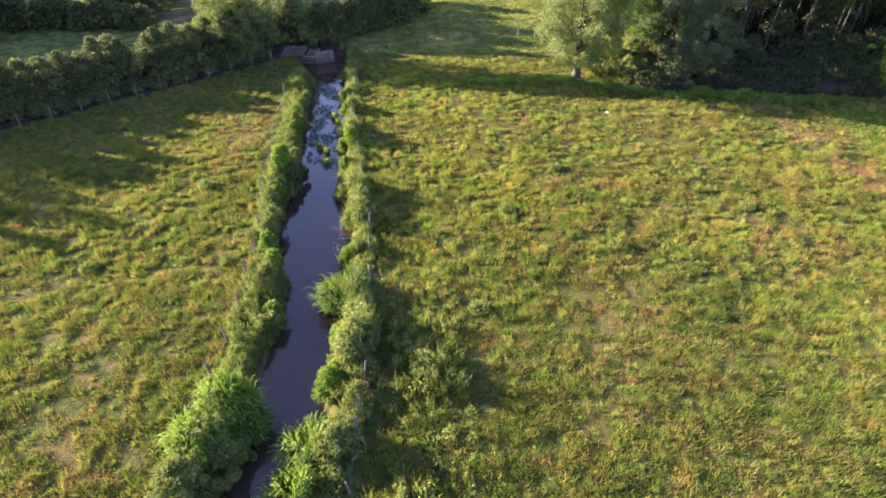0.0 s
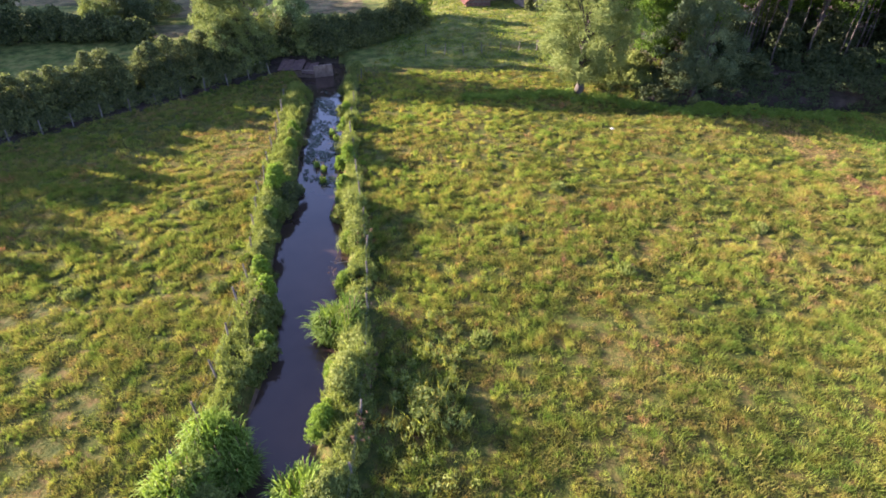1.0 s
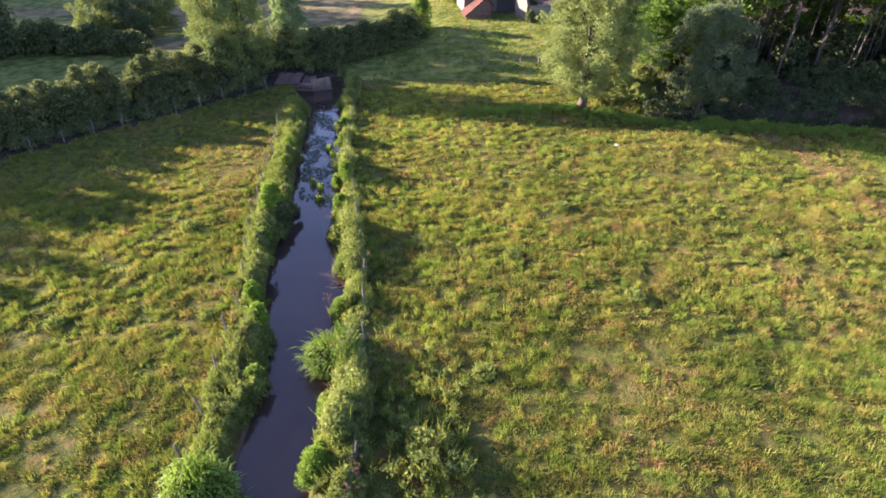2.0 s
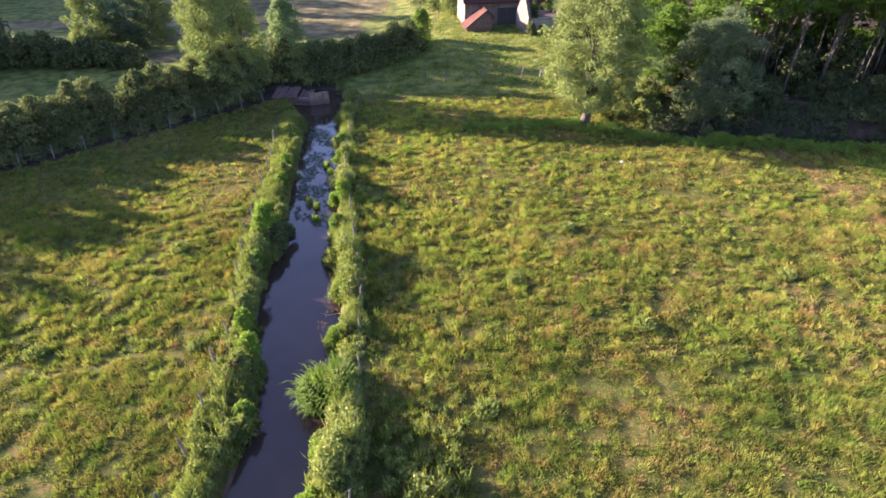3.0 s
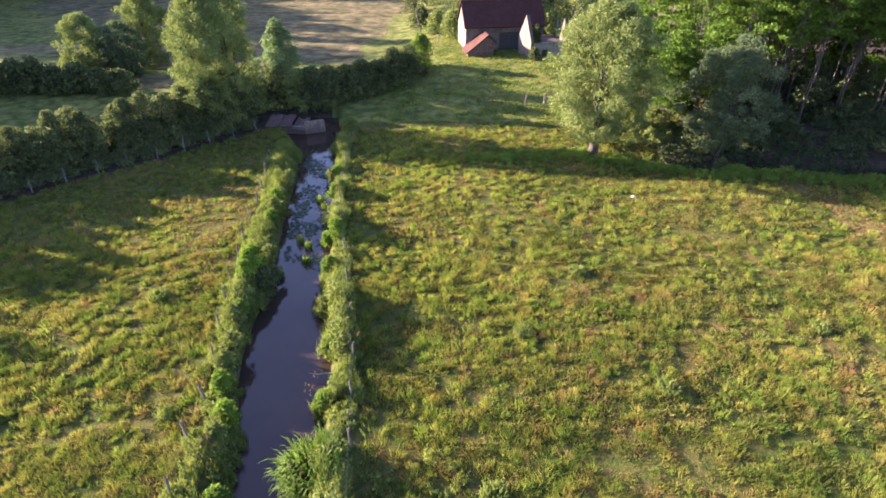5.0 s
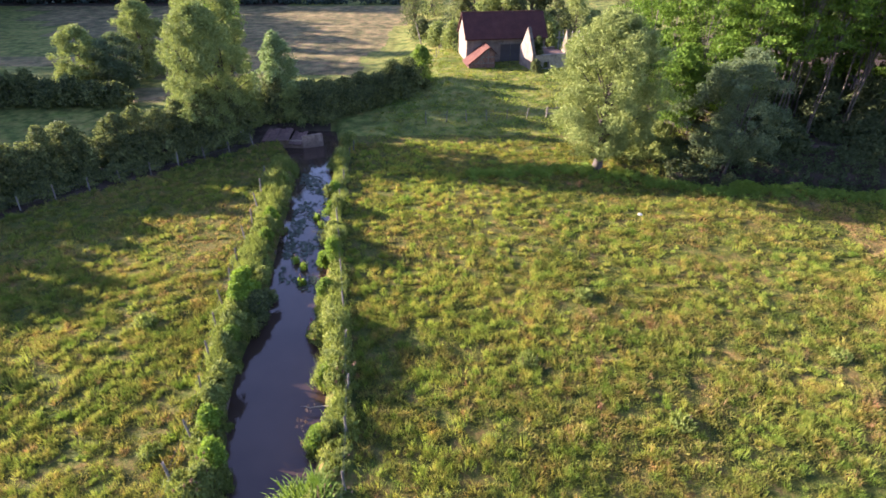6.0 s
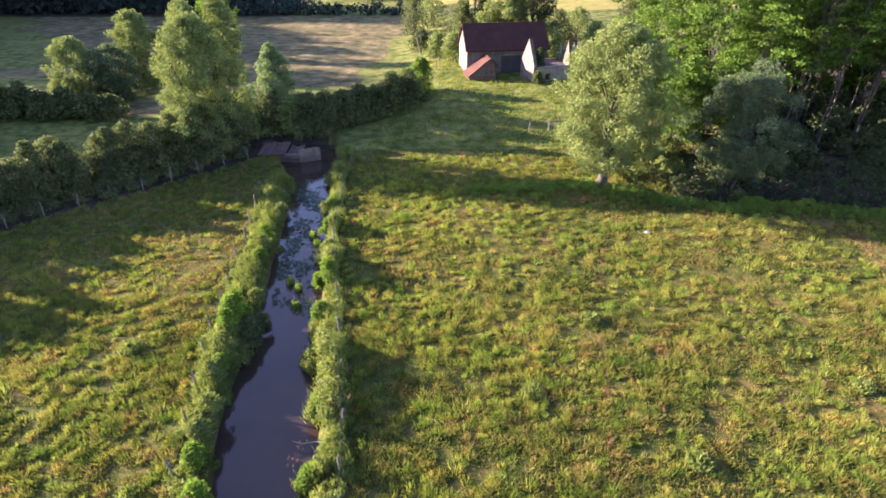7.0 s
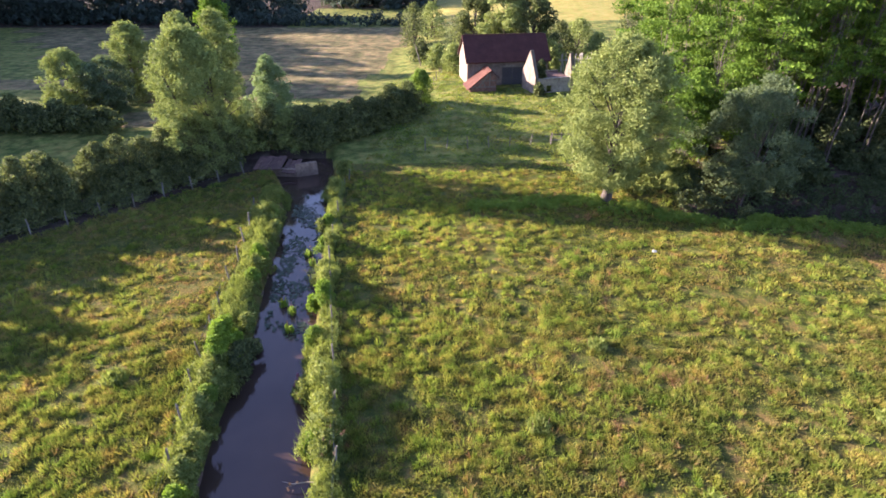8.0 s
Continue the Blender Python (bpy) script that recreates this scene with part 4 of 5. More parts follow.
tagged(new("far_wood", far_wood()), "wood beyond the far field, shade put into its leaf colour", "wood", kind="stuff")


def shading_wood():
    """An unseen wood, added on the sun's side to shade the far field."""
    rng = np.random.default_rng(401)
    puffs = []
    for i in range(800):
        y = rng.uniform(104, 186)
        top = 28.0 if y > 137 else 20 + 6 * math.sin(y * 0.42) * math.sin(y * 0.083 + 1)
        puffs.append((-84 - 0.7 * (y - 97) + rng.uniform(-16, 0), y, top * rng.random() ** 0.8, rng.uniform(2.4, 4.2)))
    return mesh_of("shading_wood", *puff_crown(rng, puffs, 21000, 1.8, 1.3, 0.3), wood_shade_leaf)


tagged(new("shading_wood", shading_wood()), "unseen tall wood added to shade the far field", "wood", kind="stuff")

# ---- shrubs and reeds on the banks ----
reed_clump("reed_clump", "bright green reeds on top of the bank mound", -9.3, 14.9, 1.05, 1.7, 1700, 501, 0.9, reed_bright)
reed_clump("reed_clump", "broad stand of green reeds and herbs on the bank", -9.9, 12.9, 1.1, 1.6, 1500, 514, 0.8, reed_bright)
reed_clump("reed_clump", "dark reeds leaning over the water", -8.3, 14.0, 0.7, 1.5, 700, 502, 1.3, reed_dark)
bush("bank_shrub", "tangled herbs with faded heads among the reeds", -8.8, 12.6, 1.15, 1.7, nettle_leaf, 7000, 513, 0.13, 0.055, "", "shrub", 1.3, 0.28)
bush("bank_shrub", "leafy herb thicket on the bank mound", -10.0, 11.2, 1.2, 1.6, nettle_leaf, 6000, 515, 0.13, 0.06, "", "shrub", 1.3, 0.3)
reed_clump("reed_clump", "bright arching reeds beside the water", -5.7, 12.9, 0.75, 1.6, 1000, 503, 1.1, reed_bright)
reed_clump("reed_clump", "bright reeds at the foot of the bank", -5.9, 11.0, 0.7, 1.5, 700, 516, 1.1, reed_bright)
bush("bank_shrub", "dense nettle thicket beside the reeds", -4.3, 12.6, 1.0, 1.5, nettle_leaf, 6000, 517, 0.13, 0.06, "", "shrub", 1.5, 0.28)
reed_clump("reed_clump", "arching reed clump leaning over the water", -5.6, 22.2, 1.05, 1.7, 1100, 504, 1.3, reed_dark)
rng_s = random.Random(31)
for i in range(20):
    y = 19.5 + 1.75 * i + rng_s.uniform(-0.6, 0.6)
    x = float(np.interp(y, STREAM_Y, STREAM_L)) - rng_s.uniform(0.3, 0.9) if i % 2 else float(np.interp(y, STREAM_Y, STREAM_R)) + rng_s.uniform(0.3, 0.8)
    bush("bank_shrub", "low fresh green herb clump at the water's edge", x, y, rng_s.uniform(0.4, 0.75), rng_s.uniform(0.8, 1.35), (bright_leaf, lush_leaf, nettle_leaf)[i % 3], 2200, 560 + i, 0.14, 0.07, "clumps along the stream", "shrub", 1.3, 0.3)
for i, (x, y, r, h) in enumerate([(18.2, 58.8, 1.5, 1.7), (20.4, 59.6, 1.6, 2.2), (16.4, 58.6, 1.3, 1.3), (19.4, 57.4, 1.2, 1.2)]):
    bush("slope_bush", "sunlit yellow-green bush on the slope between the willows", x, y, r, h, nettle_leaf, 3500, 540 + i, 0.2, 0.09, "slope bushes", "shrub", 1.0, 0.4)
bush("gully_bush", "low green bush at the gully edge", 24.9, 50.9, 1.7, 0.8, lush_leaf, 3500, 511, 0.2, 0.08, "", "shrub", 0.6, 0.3)
bush("gully_bush", "dark green bush in the gully", 24.2, 52.3, 0.8, 1.5, hedge_leaf, 2200, 512, 0.17, 0.1)
bush("bank_shrub", "bright green shrub at the water's edge", -5.15, 16.2, 0.7, 1.3, bright_leaf, 6000, 505, 0.12, 0.06, "", "shrub", 2.0, 0.3)
bush("bank_shrub", "small dark alder shrub over the water", -8.75, 20.3, 0.75, 1.3, reed_leaf, 700, 506, 0.2, 0.1, "", "shrub", 1.0, 0.2)
bush("bank_shrub", "bright green alder bush on the bank", -11.9, 35.6, 0.95, 2.2, bright_leaf, 9000, 507, 0.15, 0.09, "", "shrub", 2.5, 0.32)
# the same bush's shaded right side, made as a darker-leaved bush
bush("bank_shrub", "stream side of the alder bush, shade put into darker leaves", -11.0, 35.2, 1.0, 1.7, hedge_leaf, 6000, 508, 0.15, 0.09, "", "shrub", 2.3, 0.32)
for i, (x, y, r, h, leaf) in enumerate([(-6.2, 30.2, 0.5, 1.0, nettle_leaf), (-11.0, 29.3, 0.8, 1.4, nettle_leaf), (-10.9, 27.9, 0.6, 1.3, nettle_leaf), (-10.6, 26.6, 0.6, 1.1, bright_leaf), (-9.9, 23.6, 0.6, 1.0, nettle_leaf), (-5.2, 19.3, 0.6, 1.2, nettle_leaf), (-11.6, 31.5, 0.6, 1.2, nettle_leaf), (-8.2, 40.6, 0.5, 1.1, bright_leaf), (-12.6, 44.0, 0.6, 1.3, nettle_leaf), (-9.6, 50.6, 0.6, 1.3, nettle_leaf)]):
    bush("bank_shrub", "low ragged shrub growing out of the bank herbs", x, y, r, h, leaf, 1500, 530 + i, 0.17, 0.08, "bank shrubs", "shrub", 1.2, 0.25)
bush("bank_shrub", "green bank shrub beside the fence", -6.9, 33.2, 0.9, 1.2, nettle_leaf, 4500, 509, 0.15, 0.09)


for i, (x, y, r, h) in enumerate([(-16.8, 33.6, 0.55, 0.7), (-12.6, 25.0, 0.4, 0.6), (4.2, 30.6, 0.5, 0.6), (10.6, 26.5, 0.5, 0.65), (1.9, 21.0, 0.5, 0.7), (20.5, 31.0, 0.5, 0.6), (-20.5, 24.5, 0.5, 0.6), (8.3, 36.2, 0.5, 0.6)]):
    reed_clump("rush_tussock", "dark rush tussock standing in the grazed pasture", x, y, r, h, 260, 520 + i, 0.8)


# ---- fences ----
def post_mesh(h, r):
    bm = bmesh.new()
    bmesh.ops.create_cone(bm, cap_ends=True, segments=7, radius1=r, radius2=r * 0.85, depth=h + 0.4)
    bmesh.ops.translate(bm, verts=bm.verts, vec=(0, 0, (h - 0.4) / 2))
    bm.verts.ensure_lookup_table()
    for v in bm.verts:
        if v.co.z > h - 0.05:
            v.co.z += 0.04 * math.sin(3 * math.atan2(v.co.y, v.co.x))
    me = bpy.data.meshes.new("post")
    bm.to_mesh(me)
    bm.free()
    me.materials.append(post_wood)
    return me


POST = post_mesh(1.25, 0.06)


def wire_fence(label, spots, seed, wires=(0.55, 0.95), thin=0.0045):
    rng = random.Random(seed)
    ob = new("wire_fence")
    tops = []
    for x, y in spots:
        z = float(ground_z(x, y))
        p = under(new("post", POST), ob)
        p.matrix_basis = pose(x, y, z, rng.uniform(-6, 6), rng.uniform(-6, 6), rng.uniform(0, 360)) @ Matrix.Scale(rng.uniform(0.9, 1.1), 4)
        tops.append((x, y, z))
    for h in wires:
        line = []
        for a, b in zip(tops, tops[1:]):
            for k in range(4):
                s = k / 4
                line.append((*(a[i] + (b[i] - a[i]) * s for i in range(2)), a[2] + (b[2] - a[2]) * s + h - 0.1 * s * (1 - s), thin))
        line.append((*tops[-1][:2], tops[-1][2] + h, thin))
        mesh_part("wire", mesh_of("wire", *tubes([line], 3), zinc), ob)
    return tagged(ob, label, "fence")


wire_fence("grey wooden posts with wire along the stream bank", [(float(FENCE_L(y)), y) for y in (11.5, 14, 16.3, 18.6, 20.9, 23.4, 25.8, 28.4, 30.7, 33.1, 35.3, 37.5, 39.9, 42.6, 45.2, 47.6, 50.2, 53)], 61)
wire_fence("leaning wooden posts with wire in the bank herbs", [(float(FENCE_R(y)), y) for y in (10.8, 13.4, 16.4, 19.7, 23.2, 25.9, 28.4, 31.6, 35, 38.4, 41.6, 44.8, 48.4, 52.4, 57.4)], 62, (0.6, 1.0), 0.0045)
wire_fence("old fence posts along the dark hedge", [(-38.2 + i * 1.75, 42.2 + i * 1.715) for i in range(12)], 63, (0.5, 0.9))
wire_fence("low field fence across the upper meadow", [(-2 + i * 2.2, 67.0 + 0.25 * i) for i in range(8)], 64, (0.5, 0.9))
wire_fence("old fence posts beside the barn track", [(-2.6 + 0.35 * i, 84.5 + 2.4 * i) for i in range(8)], 65, (0.5, 0.9))


# ---- lily pads ----
def lily_pads():
    rng = np.random.default_rng(600)
    V, F = [], []
    n = 0
    ring = np.linspace(0.35, 2 * np.pi - 0.35, 9)
    while n < 1250:
        y = rng.uniform(37.5, 58)
        l, r = np.interp(y, STREAM_Y, STREAM_L), np.interp(y, STREAM_Y, STREAM_R)
        x = rng.uniform(l + 0.3, r - 0.1)
        if value_noise(np.array([x]), np.array([y]), 1.1, 601)[0] < 0.40 + 0.12 * (y > 51) + 0.35 * max(0.0, 40.5 - y) / 3 + 0.25 * max(0.0, y - 54) / 3 + rng.normal(0, 0.1):
            continue
        a, s = rng.uniform(0, 2 * np.pi), rng.uniform(0.05, 0.115)
        tilt = rng.normal(0, 0.12, 2)
        px, py = s * np.cos(ring + a), s * np.sin(ring + a)
        V.append(np.stack([np.r_[x, x + px], np.r_[y, y + py], np.r_[0.0, tilt[0] * px + tilt[1] * py] + WATER_Z + 0.02 + rng.uniform(0, 0.04)], 1))
        F += [(n * 10, n * 10 + i + 1, n * 10 + i + 2) for i in range(8)]
        n += 1
    return mesh_of("lily_pads", np.concatenate(V), F, pad_leaf)


tagged(new("lily_pads", lily_pads()), "water lily pads floating on the stream", "lily pads", kind="stuff")
for i, (x, y) in enumerate([(-9.2, 38.4), (-10.2, 41.0), (-9.5, 40.2), (-9.4, 46.0), (-10.0, 47.2)]):
    reed_clump("water_plant", "small upright water plant among the lily pads", x, y, 0.26, 0.75, 46, 610 + i, 0.35, reed_bright)


# ---- buildings ----
def uv_roof(bm):
    uv = bm.loops.layers.uv.new()
    for f in bm.faces:
        n = f.normal
        ax = Vector((1, 0, 0)) if abs(n.x) < 0.5 else Vector((0, 1, 0))
        up = n.cross(ax).normalized() if n.length else Vector((0, 0, 1))
        for lp in f.loops:
            lp[uv].uv = (lp.vert.co.dot(ax), lp.vert.co.dot(up))


def roof_slab(name, corners, thick, material, parent, label=""):
    """A thick sloping slab over four corners."""
    bm = bmesh.new()
    c = [Vector(p) for p in corners]
    n = (c[1] - c[0]).cross(c[3] - c[0]).normalized()
    if n.z < 0:
        n = -n
    lo, hi = [bm.verts.new(p) for p in c], [bm.verts.new(p + n * thick) for p in c]
    bm.faces.new(lo), bm.faces.new(hi)
    for i in range(4):
        bm.faces.new((lo[i], lo[(i + 1) % 4], hi[(i + 1) % 4], hi[i]))
    bmesh.ops.recalc_face_normals(bm, faces=bm.faces[:])
    bm.normal_update()
    uv_roof(bm)
    return part(name, bm, material, parent, label)


def gable_wall(name, x, thick, depth, eave, ridge, material, parent, label="", base=-0.6):
    """A gable standing across y, with its peak over the middle."""
    bm = bmesh.new()
    turn = Matrix(((0, 1, 0, x), (1, 0, 0, 0), (0, 0, 1, 0), (0, 0, 0, 1)))
    prism(bm, [(0, base), (depth, base), (depth, eave), (depth / 2, ridge), (0, eave)], 0, thick, turn)
    return part(name, bm, material, parent, label)


barn = new("stone_barn")
barn.matrix_basis = pose(3.1, 89.6, 1.1, 0, 0, 8.5)
BL, BD, EAVE, RIDGE = 11.4, 6.2, 3.65, 6.4
gable_wall("gable_wall", 0, 0.5, BD, EAVE - 0.05, RIDGE - 0.08, render_wall, barn)
gable_wall("gable_wall", BL - 0.5, 0.5, BD, EAVE - 0.05, RIDGE - 0.08, render_wall, barn)
bm = bmesh.new()
box(bm, 0.5, 0.02, -0.6, 4.9, 0.5, EAVE - 0.12)
box(bm, 7.9, 0.02, -0.6, BL - 0.5, 0.5, EAVE - 0.12)
box(bm, 4.9, 0.02, 2.75, 7.9, 0.5, EAVE - 0.12)
part("front_wall", bm, render_wall, barn)
bm = bmesh.new()
box(bm, 0.5, BD - 0.5, -0.6, BL - 0.5, BD - 0.02, EAVE - 0.12)
part("back_wall", bm, render_wall, barn)
door = None
for k, x0 in enumerate((4.95, 6.42)):
    bm = bmesh.new()
    for z in (0.45, 1.3, 2.2):
        box(bm, x0 + 0.03, 0.262, z, x0 + 1.4, 0.30, z + 0.16)
    door = part("barn_door", bm, door_wood, barn, "weathered grey plank door")
    bm = bmesh.new()
    box(bm, 0, 0.2, 0.02, 0.195, 0.26, 2.7)
    plank = part("plank", bm, door_wood, door)
    for i in range(7):
        p = plank if i == 0 else under(new("plank", plank.data), door)
        p.matrix_basis = pose(x0 + i * 0.205, rng_h.uniform(-0.006, 0.006), rng_h.uniform(-0.02, 0.02))
bm = bmesh.new()
box(bm, 4.7, -0.02, 2.72, 8.1, 0.3, 2.95)
part("lintel", bm, post_wood, barn)
s = 0.25
dz = (RIDGE - EAVE) / (BD / 2)
roof_slab("roof", [(-s, -0.3, EAVE - 0.3 * dz), (BL + s, -0.3, EAVE - 0.3 * dz), (BL + s, BD / 2, RIDGE), (-s, BD / 2, RIDGE)], 0.14, roof_dark, barn, "dark reddish clay tile roof slope")
roof_slab("roof", [(-s, BD + 0.3, EAVE - 0.3 * dz), (BL + s, BD + 0.3, EAVE - 0.3 * dz), (BL + s, BD / 2, RIDGE), (-s, BD / 2, RIDGE)], 0.14, roof_dark, barn)
bm = bmesh.new()
prism(bm, [(-0.14, -0.02), (-0.1, 0.09), (0.0, 0.13), (0.1, 0.09), (0.14, -0.02)], 0, 0.43, Matrix(((0, 1, 0, 0), (1, 0, 0, 0), (0, 0, 1, 0), (0, 0, 0, 1))))
ridge_tile = part("ridge_tile", bm, roof_dark, barn)
for i in range(28):
    p = ridge_tile if i == 0 else under(new("ridge_tile", ridge_tile.data), barn)
    p.matrix_basis = pose(-s + i * 0.41, BD / 2, RIDGE + 0.09, 0, rng_h.uniform(-2, 2), rng_h.uniform(-2, 2))
tagged(barn, "old lime-rendered stone barn with a dark tiled roof", "barn")

shed = new("lean_shed")
shed.matrix_basis = pose(2.95, 89.6, 1.1, 0, 0, 8.5)
bm = bmesh.new()
prism(bm, [(-0.1, -0.6), (3.5, -0.6), (3.5, 2.2), (2.65, 2.92), (-0.1, 0.82)], -3.3, -2.9)
part("front_wall", bm, brick_rubble, shed)
bm = bmesh.new()
box(bm, 3.1, -2.9, -0.6, 3.5, -0.02, 2.18)
part("side_wall", bm, brick_rubble, shed)
bm = bmesh.new()
box(bm, -0.1, -2.9, -0.6, 0.25, -0.02, 0.8)
part("side_wall", bm, brick_rubble, shed)
for x0, z0, x1, z1 in ((0.3, 0.95, 3.4, 0.95), (1.1, 0.95, 2.5, 2.65), (2.6, 0.95, 2.6, 2.75), (1.5, 1.75, 3.45, 1.75), (2.0, 0.95, 1.6, 1.7)):
    bm = bmesh.new()
    ln = math.hypot(x1 - x0, z1 - z0)
    box(bm, 0, -3.34, -0.07, ln, -3.25, 0.07, pose(x0, 0, z0, 0, -math.degrees(math.atan2(z1 - z0, x1 - x0)), 0))
    part("timber", bm, post_wood, shed, "weathered timber in the shed's front")
roof_slab("roof", [(-0.4, -3.5, 0.62), (-0.4, -0.03, 0.62), (2.7, -0.03, 3.02), (2.7, -3.5, 3.02)], 0.1, roof_red, shed, "sunlit red clay tile roof slope")
# slope turned from the sun: its shade is given by the darker tile colour
roof_slab("roof", [(3.75, -3.5, 2.05), (3.75, -0.03, 2.05), (2.7, -0.03, 3.02), (2.7, -3.5, 3.02)], 0.1, roof_dark, shed)
tagged(shed, "small timbered brick shed with a red tiled roof against the barn", "shed")

ruin = new("ruined_house")
ruin.matrix_basis = pose(11.75, 85.1, 1.2, 0, 0, 18)
RD = 4.0
gable_wall("gable_wall", 0, 0.45, RD, 2.4, 5.5, render_wall, ruin, "pale gable wall standing to its peak")
gable_wall("gable_stub", 5.2, 0.45, 1.7, 2.6, 5.1, render_wall, ruin, "narrow broken remnant of the second gable")
bm = bmesh.new()
box(bm, 0.45, 0.02, -0.6, 1.75, 0.42, 2.15)
box(bm, 2.6, 0.02, -0.6, 5.2, 0.42, 2.15)
box(bm, 1.75, 0.02, -0.6, 2.6, 0.42, 0.35)
box(bm, 1.75, 0.02, 1.25, 2.6, 0.42, 2.15)
part("front_wall", bm, lit_plaster, ruin)
bm = bmesh.new()
box(bm, 0.45, RD - 0.4, -0.6, 5.2, RD - 0.02, 2.3)
part("back_wall", bm, rubble, ruin)
roof_slab("fallen_roof", [(0.5, 0.5, 1.9), (5.1, 0.5, 1.9), (5.1, 2.6, 2.1), (0.5, 2.6, 2.6)], 0.12, roof_slate, ruin, "sunken remains of the tiled roof")
tagged(ruin, "roofless ruined stone house with two pale gables", "ruin")
bush("ivy_bush", "ivy growing over the ruined wall", 12.6, 86.3, 0.9, 4.2, hedge_leaf, 2500, 700, 0.22, 0.16)
bush("ivy_bush", "small bush at the foot of the ruin", 12.2, 84.5, 0.7, 1.6, hedge_leaf, 1600, 701, 0.22, 0.15)

palings = new("paling_fence")
palings.matrix_basis = pose(16.8, 94.8, 1.2, 0, 0, 12)
rng_p = random.Random(3)
bm = bmesh.new()
box(bm, -0.045, -0.03, -0.3, 0.045, 0.03, 3.6)
paling_mesh = part("paling", bm, pale_wood, palings)
paling_mesh.matrix_basis = pose(0, 0, 0, 0, 4, 0)
for i in range(1, 11):
    p = under(new("paling", paling_mesh.data), palings)
    p.matrix_basis = pose(i * 0.42 + rng_p.uniform(-0.1, 0.1), 0, rng_p.uniform(-0.3, 0.15), 0, rng_p.uniform(-14, 10), 0)
bm = bmesh.new()
box(bm, -0.2, 0.06, 2.6, 4.6, 0.12, 2.75)
part("rail", bm, pale_wood, palings)
tagged(palings, "uneven row of tall bleached wooden palings", "fence")

wash = new("wash_house")
wash.matrix_basis = pose(-14.3, 62.2, -0.7, 0, 0, 0)
rng_s = random.Random(5)
bm = bmesh.new()
box(bm, -3.2, 0.0, -0.4, 0.0, 0.4, 0.78, pose(0, 0, 0, 0, 0, -6), 0.04, rng_s)
part("front_wall", bm, rubble, wash, "stone wall at the water's edge, sun warmth in its colour")
bm = bmesh.new()
box(bm, 0.0, 0.0, -0.4, 2.0, 0.4, 1.25, pose(0, 0, 0, 0, 0, 22), 0.06, rng_s)
part("side_wall", bm, rubble, wash)
for i in range(9):
    x0 = -4.0 + 0.44 * i + rng_s.uniform(-0.02, 0.02)
    lift = rng_s.uniform(-0.05, 0.06) - 0.05 * i * (i > 5)
    roof_slab("roof_slab", [(x0, -0.35 + rng_s.uniform(-0.15, 0.1), 0.85 + lift), (x0 + 0.42, -0.35 + rng_s.uniform(-0.15, 0.1), 0.85 + lift), (x0 + 0.6, 2.0 + rng_s.uniform(-0.2, 0.2), 1.3 + lift), (x0 + 0.18, 2.0 + rng_s.uniform(-0.2, 0.2), 1.3 + lift)], 0.09, roof_slate, wash)
tagged(wash, "small ruined stone wash-house with a sagging tiled roof", "wash-house")

sack = new("feed_sack")
sack.matrix_basis = pose(14.8, 46.4, float(ground_z(14.8, 46.4)) + 0.1)
bm = bmesh.new()
bmesh.ops.create_icosphere(bm, subdivisions=3, radius=0.17)
for v in bm.verts:
    v.co = Vector((v.co.x * 1.1, v.co.y * 0.8, max(v.co.z, -0.25) * 0.55)) * (1 + 0.35 * noise.noise(v.co * 4))
part("sack", bm, white_stone, sack, smooth=True)
tagged(sack, "crumpled white feed sack lying in the grass", "sack")


# ---- small things along the banks and meadows ----
branch = new("dead_branch")
branch.matrix_basis = pose(-5.9, 27.9, -0.35)
mesh_part("limb", mesh_of("limb", *tubes([[(0.6, 0, 0.1, 0.035), (0, 0.05, 0.05, 0.03), (-0.55, 0.0, 0.0, 0.02), (-1.0, 0.1, 0.02, 0.008)]], 5), dead_wood, True), branch)
mesh_part("twig", mesh_of("twig", *tubes([[(-0.3, 0.02, 0.02, 0.012), (-0.6, -0.2, 0.12, 0.008), (-0.75, -0.3, 0.15, 0.004)]], 4), dead_wood, True), branch)
tagged(branch, "pale dead branch sticking out over the water", "branch")

bloom = new("flowering_herb")
bloom.matrix_basis = pose(-7.25, 33.6, float(ground_z(-7.25, 33.6)))
rng_b = np.random.default_rng(640)
for i in range(9):
    a, q = rng_b.uniform(0, 6.28), rng_b.uniform(0.1, 0.55)
    x0, y0, h = q * math.cos(a), q * math.sin(a), rng_b.uniform(0.8, 1.3)
    stem = mesh_part("stem", mesh_of("stem", *tubes([[(x0 * 0.6, y0 * 0.6, 0, 0.012), (x0, y0, h, 0.006)]], 4), reed_leaf, True), bloom)
    ball = [(x0, y0, h - 0.05 * k, 0.05 + 0.008 * k) for k in range(7)]
    mesh_part("flower_spike", mesh_of("flower_spike", *puff_crown(rng_b, ball, 70, 0.07, 0.045, 0.2), pink_bloom), stem)
ball = [(rng_b.uniform(-0.5, 0.5), rng_b.uniform(-0.5, 0.5), rng_b.uniform(0.2, 0.7), 0.2) for k in range(14)]
mesh_part("foliage", mesh_of("foliage", *puff_crown(rng_b, ball, 900, 0.16, 0.06, 0.3), nettle_leaf), bloom)
tagged(bloom, "tall herb with reddish-pink flower spikes on the bank", "flowers")

hurdle = new("wooden_hurdle")
hurdle.matrix_basis = pose(11.2, 68.6, float(ground_z(11.2, 68.6)), 0, 0, 4)
for x0 in (0.0, 1.1, 2.2):
    bm = bmesh.new()
    box(bm, x0 - 0.05, -0.05, -0.3, x0 + 0.05, 0.05, 1.15)
    part("post", bm, post_wood, hurdle)
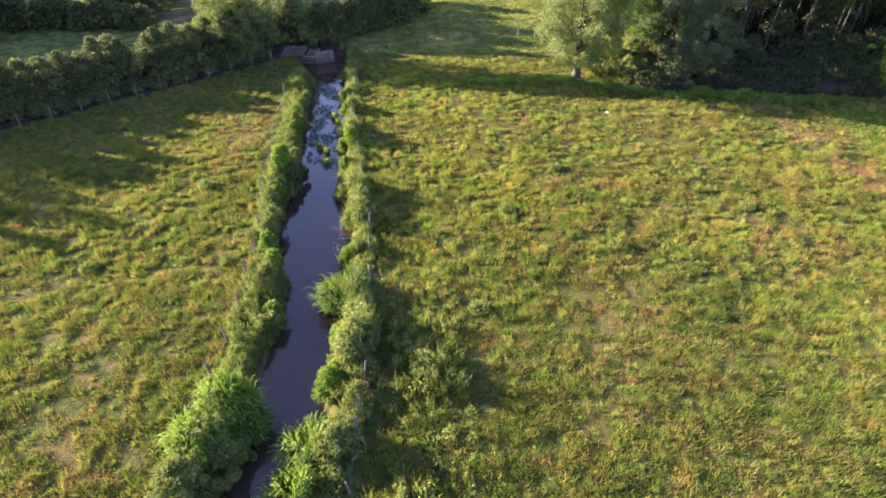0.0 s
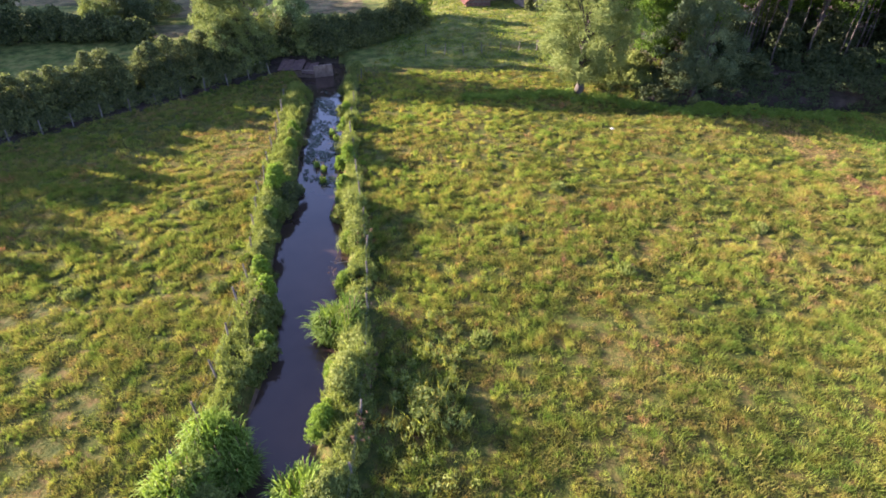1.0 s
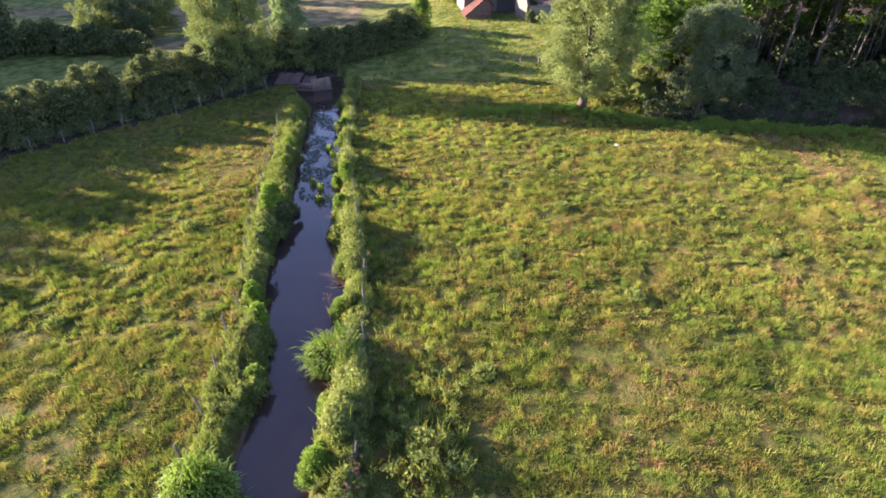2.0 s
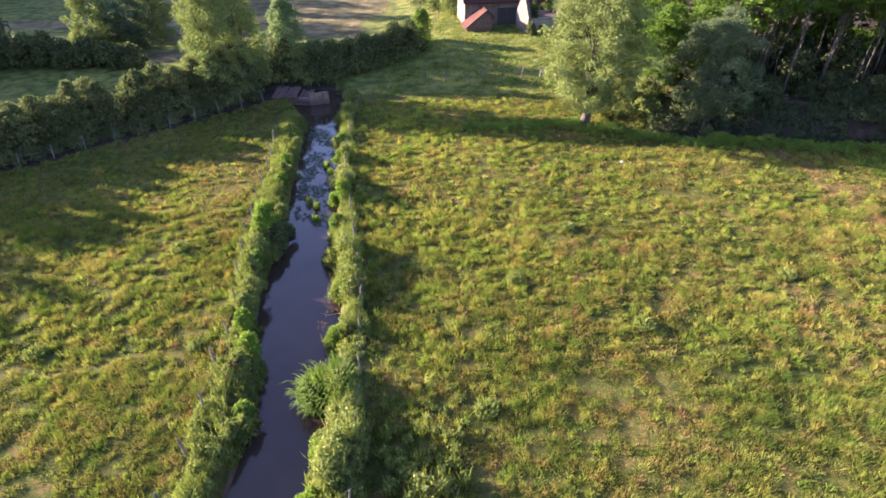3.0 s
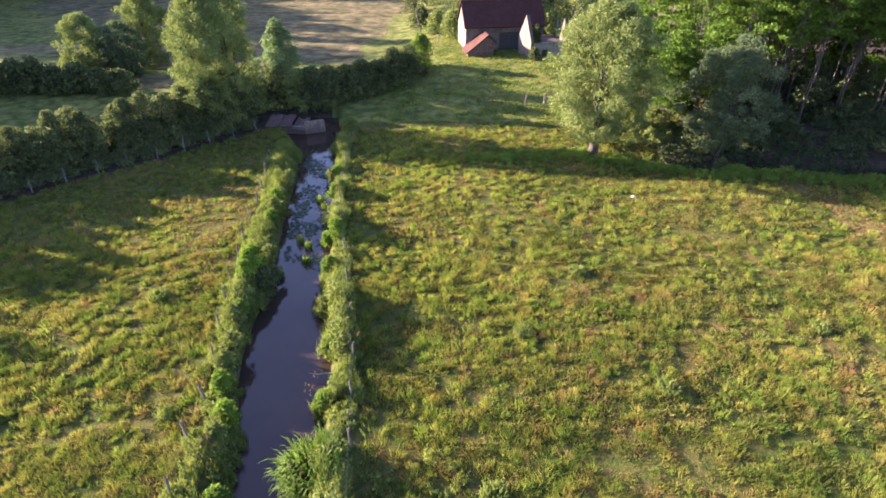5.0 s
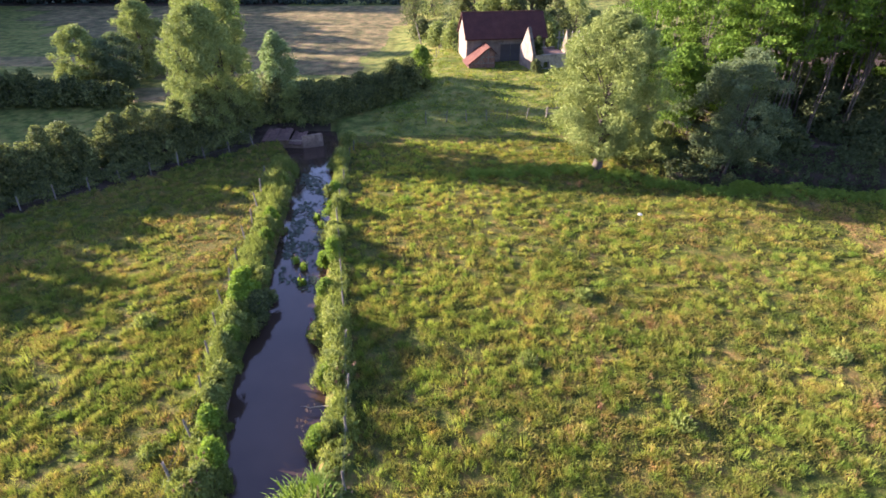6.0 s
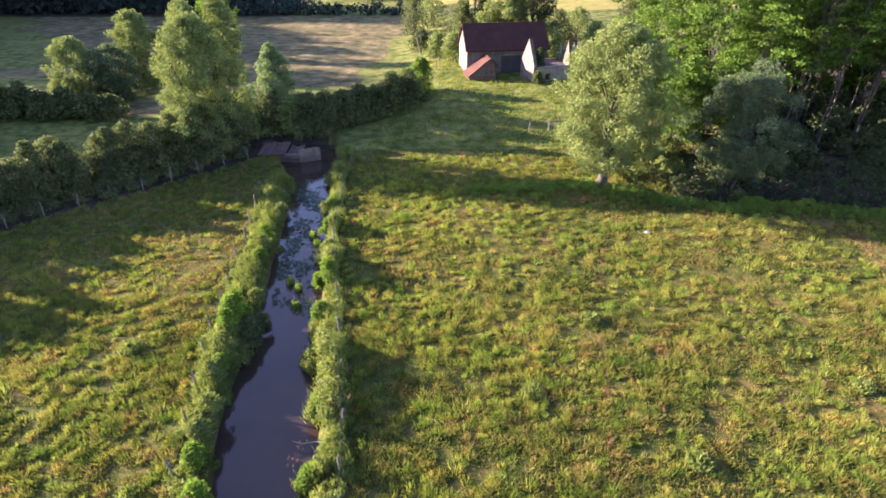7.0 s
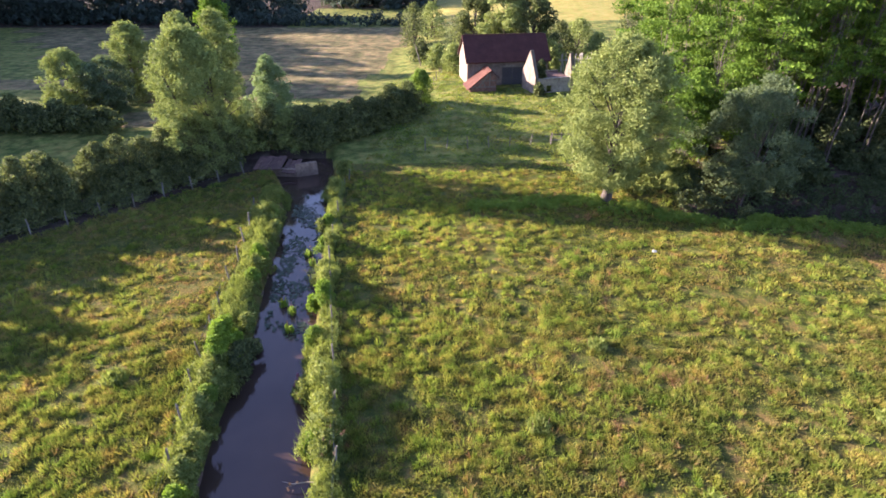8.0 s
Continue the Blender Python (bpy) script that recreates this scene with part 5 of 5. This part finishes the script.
for z0 in (0.35, 0.95):
    bm = bmesh.new()
    box(bm, -0.08, -0.09, z0, 2.28, -0.052, z0 + 0.11)
    part("rail", bm, post_wood, hurdle)
tagged(hurdle, "short weathered wooden hurdle in the upper meadow", "gate")

lean_pole = new("leaning_pole")
lean_pole.matrix_basis = pose(-3.9, 106.5, float(ground_z(-3.9, 106.5)), 0, -14, 0)
mesh_part("pole", mesh_of("pole", *tubes([[(0, 0, -0.4, 0.11), (0.03, 0, 1.6, 0.1), (0, 0.02, 3.6, 0.08)]], 7), post_wood, True), lean_pole)
tagged(lean_pole, "old grey wooden pole leaning in the field", "pole")

stub = new("broken_post")
stub.matrix_basis = pose(-8.8, 59.4, float(ground_z(-8.8, 59.4)), 3, 8, 0)
mesh_part("post", mesh_of("post", *tubes([[(0, 0, -0.3, 0.06), (0.01, 0.01, 0.7, 0.055), (0.0, 0.02, 1.2, 0.045), (0.0, 0.02, 1.25, 0.01)]], 8), post_wood, True), stub)
tagged(stub, "pale weathered post beside the stream's end", "post")
bush("bank_shrub", "dark bush beside the pale post", -9.3, 60.6, 0.8, 1.5, nettle_leaf, 2200, 645, 0.18, 0.11)

rng_r = random.Random(17)
stone_mesh = None
for i in range(9):
    x, y = 27.0 + rng_r.uniform(-1.6, 1.8), 51.4 + rng_r.uniform(-0.5, 0.9)
    if not stone_mesh:
        bm = bmesh.new()
        bmesh.ops.create_icosphere(bm, subdivisions=2, radius=0.2)
        for v in bm.verts:
            v.co *= 1 + 0.5 * noise.noise(v.co * 5)
            v.co.z *= 0.65
        stone = part("stone", bm, rubble, None, smooth=True)
        stone_mesh = stone.data
    else:
        stone = new("stone", stone_mesh)
    stone.matrix_basis = pose(x, y, float(ground_z(x, y)) + 0.05, 0, 0, rng_r.uniform(0, 360)) @ Matrix.Scale(rng_r.uniform(0.6, 1.4), 4)
    tagged(stone, "grey-brown fieldstone at the gully edge", "stone", "stones at the gully")

sheet = new("white_sheet")
sheet.matrix_basis = pose(-20.6, 63.6, float(ground_z(-20.6, 63.6)) + 0.35, 0, 0, 20)
bm = bmesh.new()
bmesh.ops.create_grid(bm, x_segments=8, y_segments=6, size=0.5)
for v in bm.verts:
    v.co = Vector((v.co.x * 1.3, v.co.y * 0.7, 0.22 * noise.noise(v.co * 3.0) + 0.25 * v.co.y))
bmesh.ops.solidify(bm, geom=bm.faces[:], thickness=0.02)
part("cloth", bm, white_stone, sheet, smooth=True)
tagged(sheet, "crumpled white plastic sheet caught in the hedge foot", "sheet")


def bank_seed_heads():
    """Rusty and pinkish seed heads standing in patches above the bank herbs."""
    rng = np.random.default_rng(650)
    puffs = []
    for x, y, n in ((-3.4, 18.2, 30), (-8.9, 13.4, 34), (-8.7, 12.2, 26), (-3.5, 15.4, 22), (-6.4, 26.6, 16), (-7.1, 33.4, 26), (-4.2, 22.8, 14), (-9.8, 23.2, 16), (-11.6, 43.5, 12), (-4.9, 29.2, 14)):
        for k in range(n):
            px, py = x + rng.normal(0, 0.22), y + rng.normal(0, 0.6)
            puffs.append((px, py, max(float(ground_z(px, py)), WATER_Z) + rng.uniform(0.55, 1.05), rng.uniform(0.03, 0.06)))
    return mesh_of("seed_heads", *puff_crown(rng, puffs, 4200, 0.06, 0.03, 0.2, 0.7, 2.2), seed_head)


tagged(new("seed_heads", bank_seed_heads()), "rusty seed heads standing above the bank herbs", "seed heads", kind="stuff")
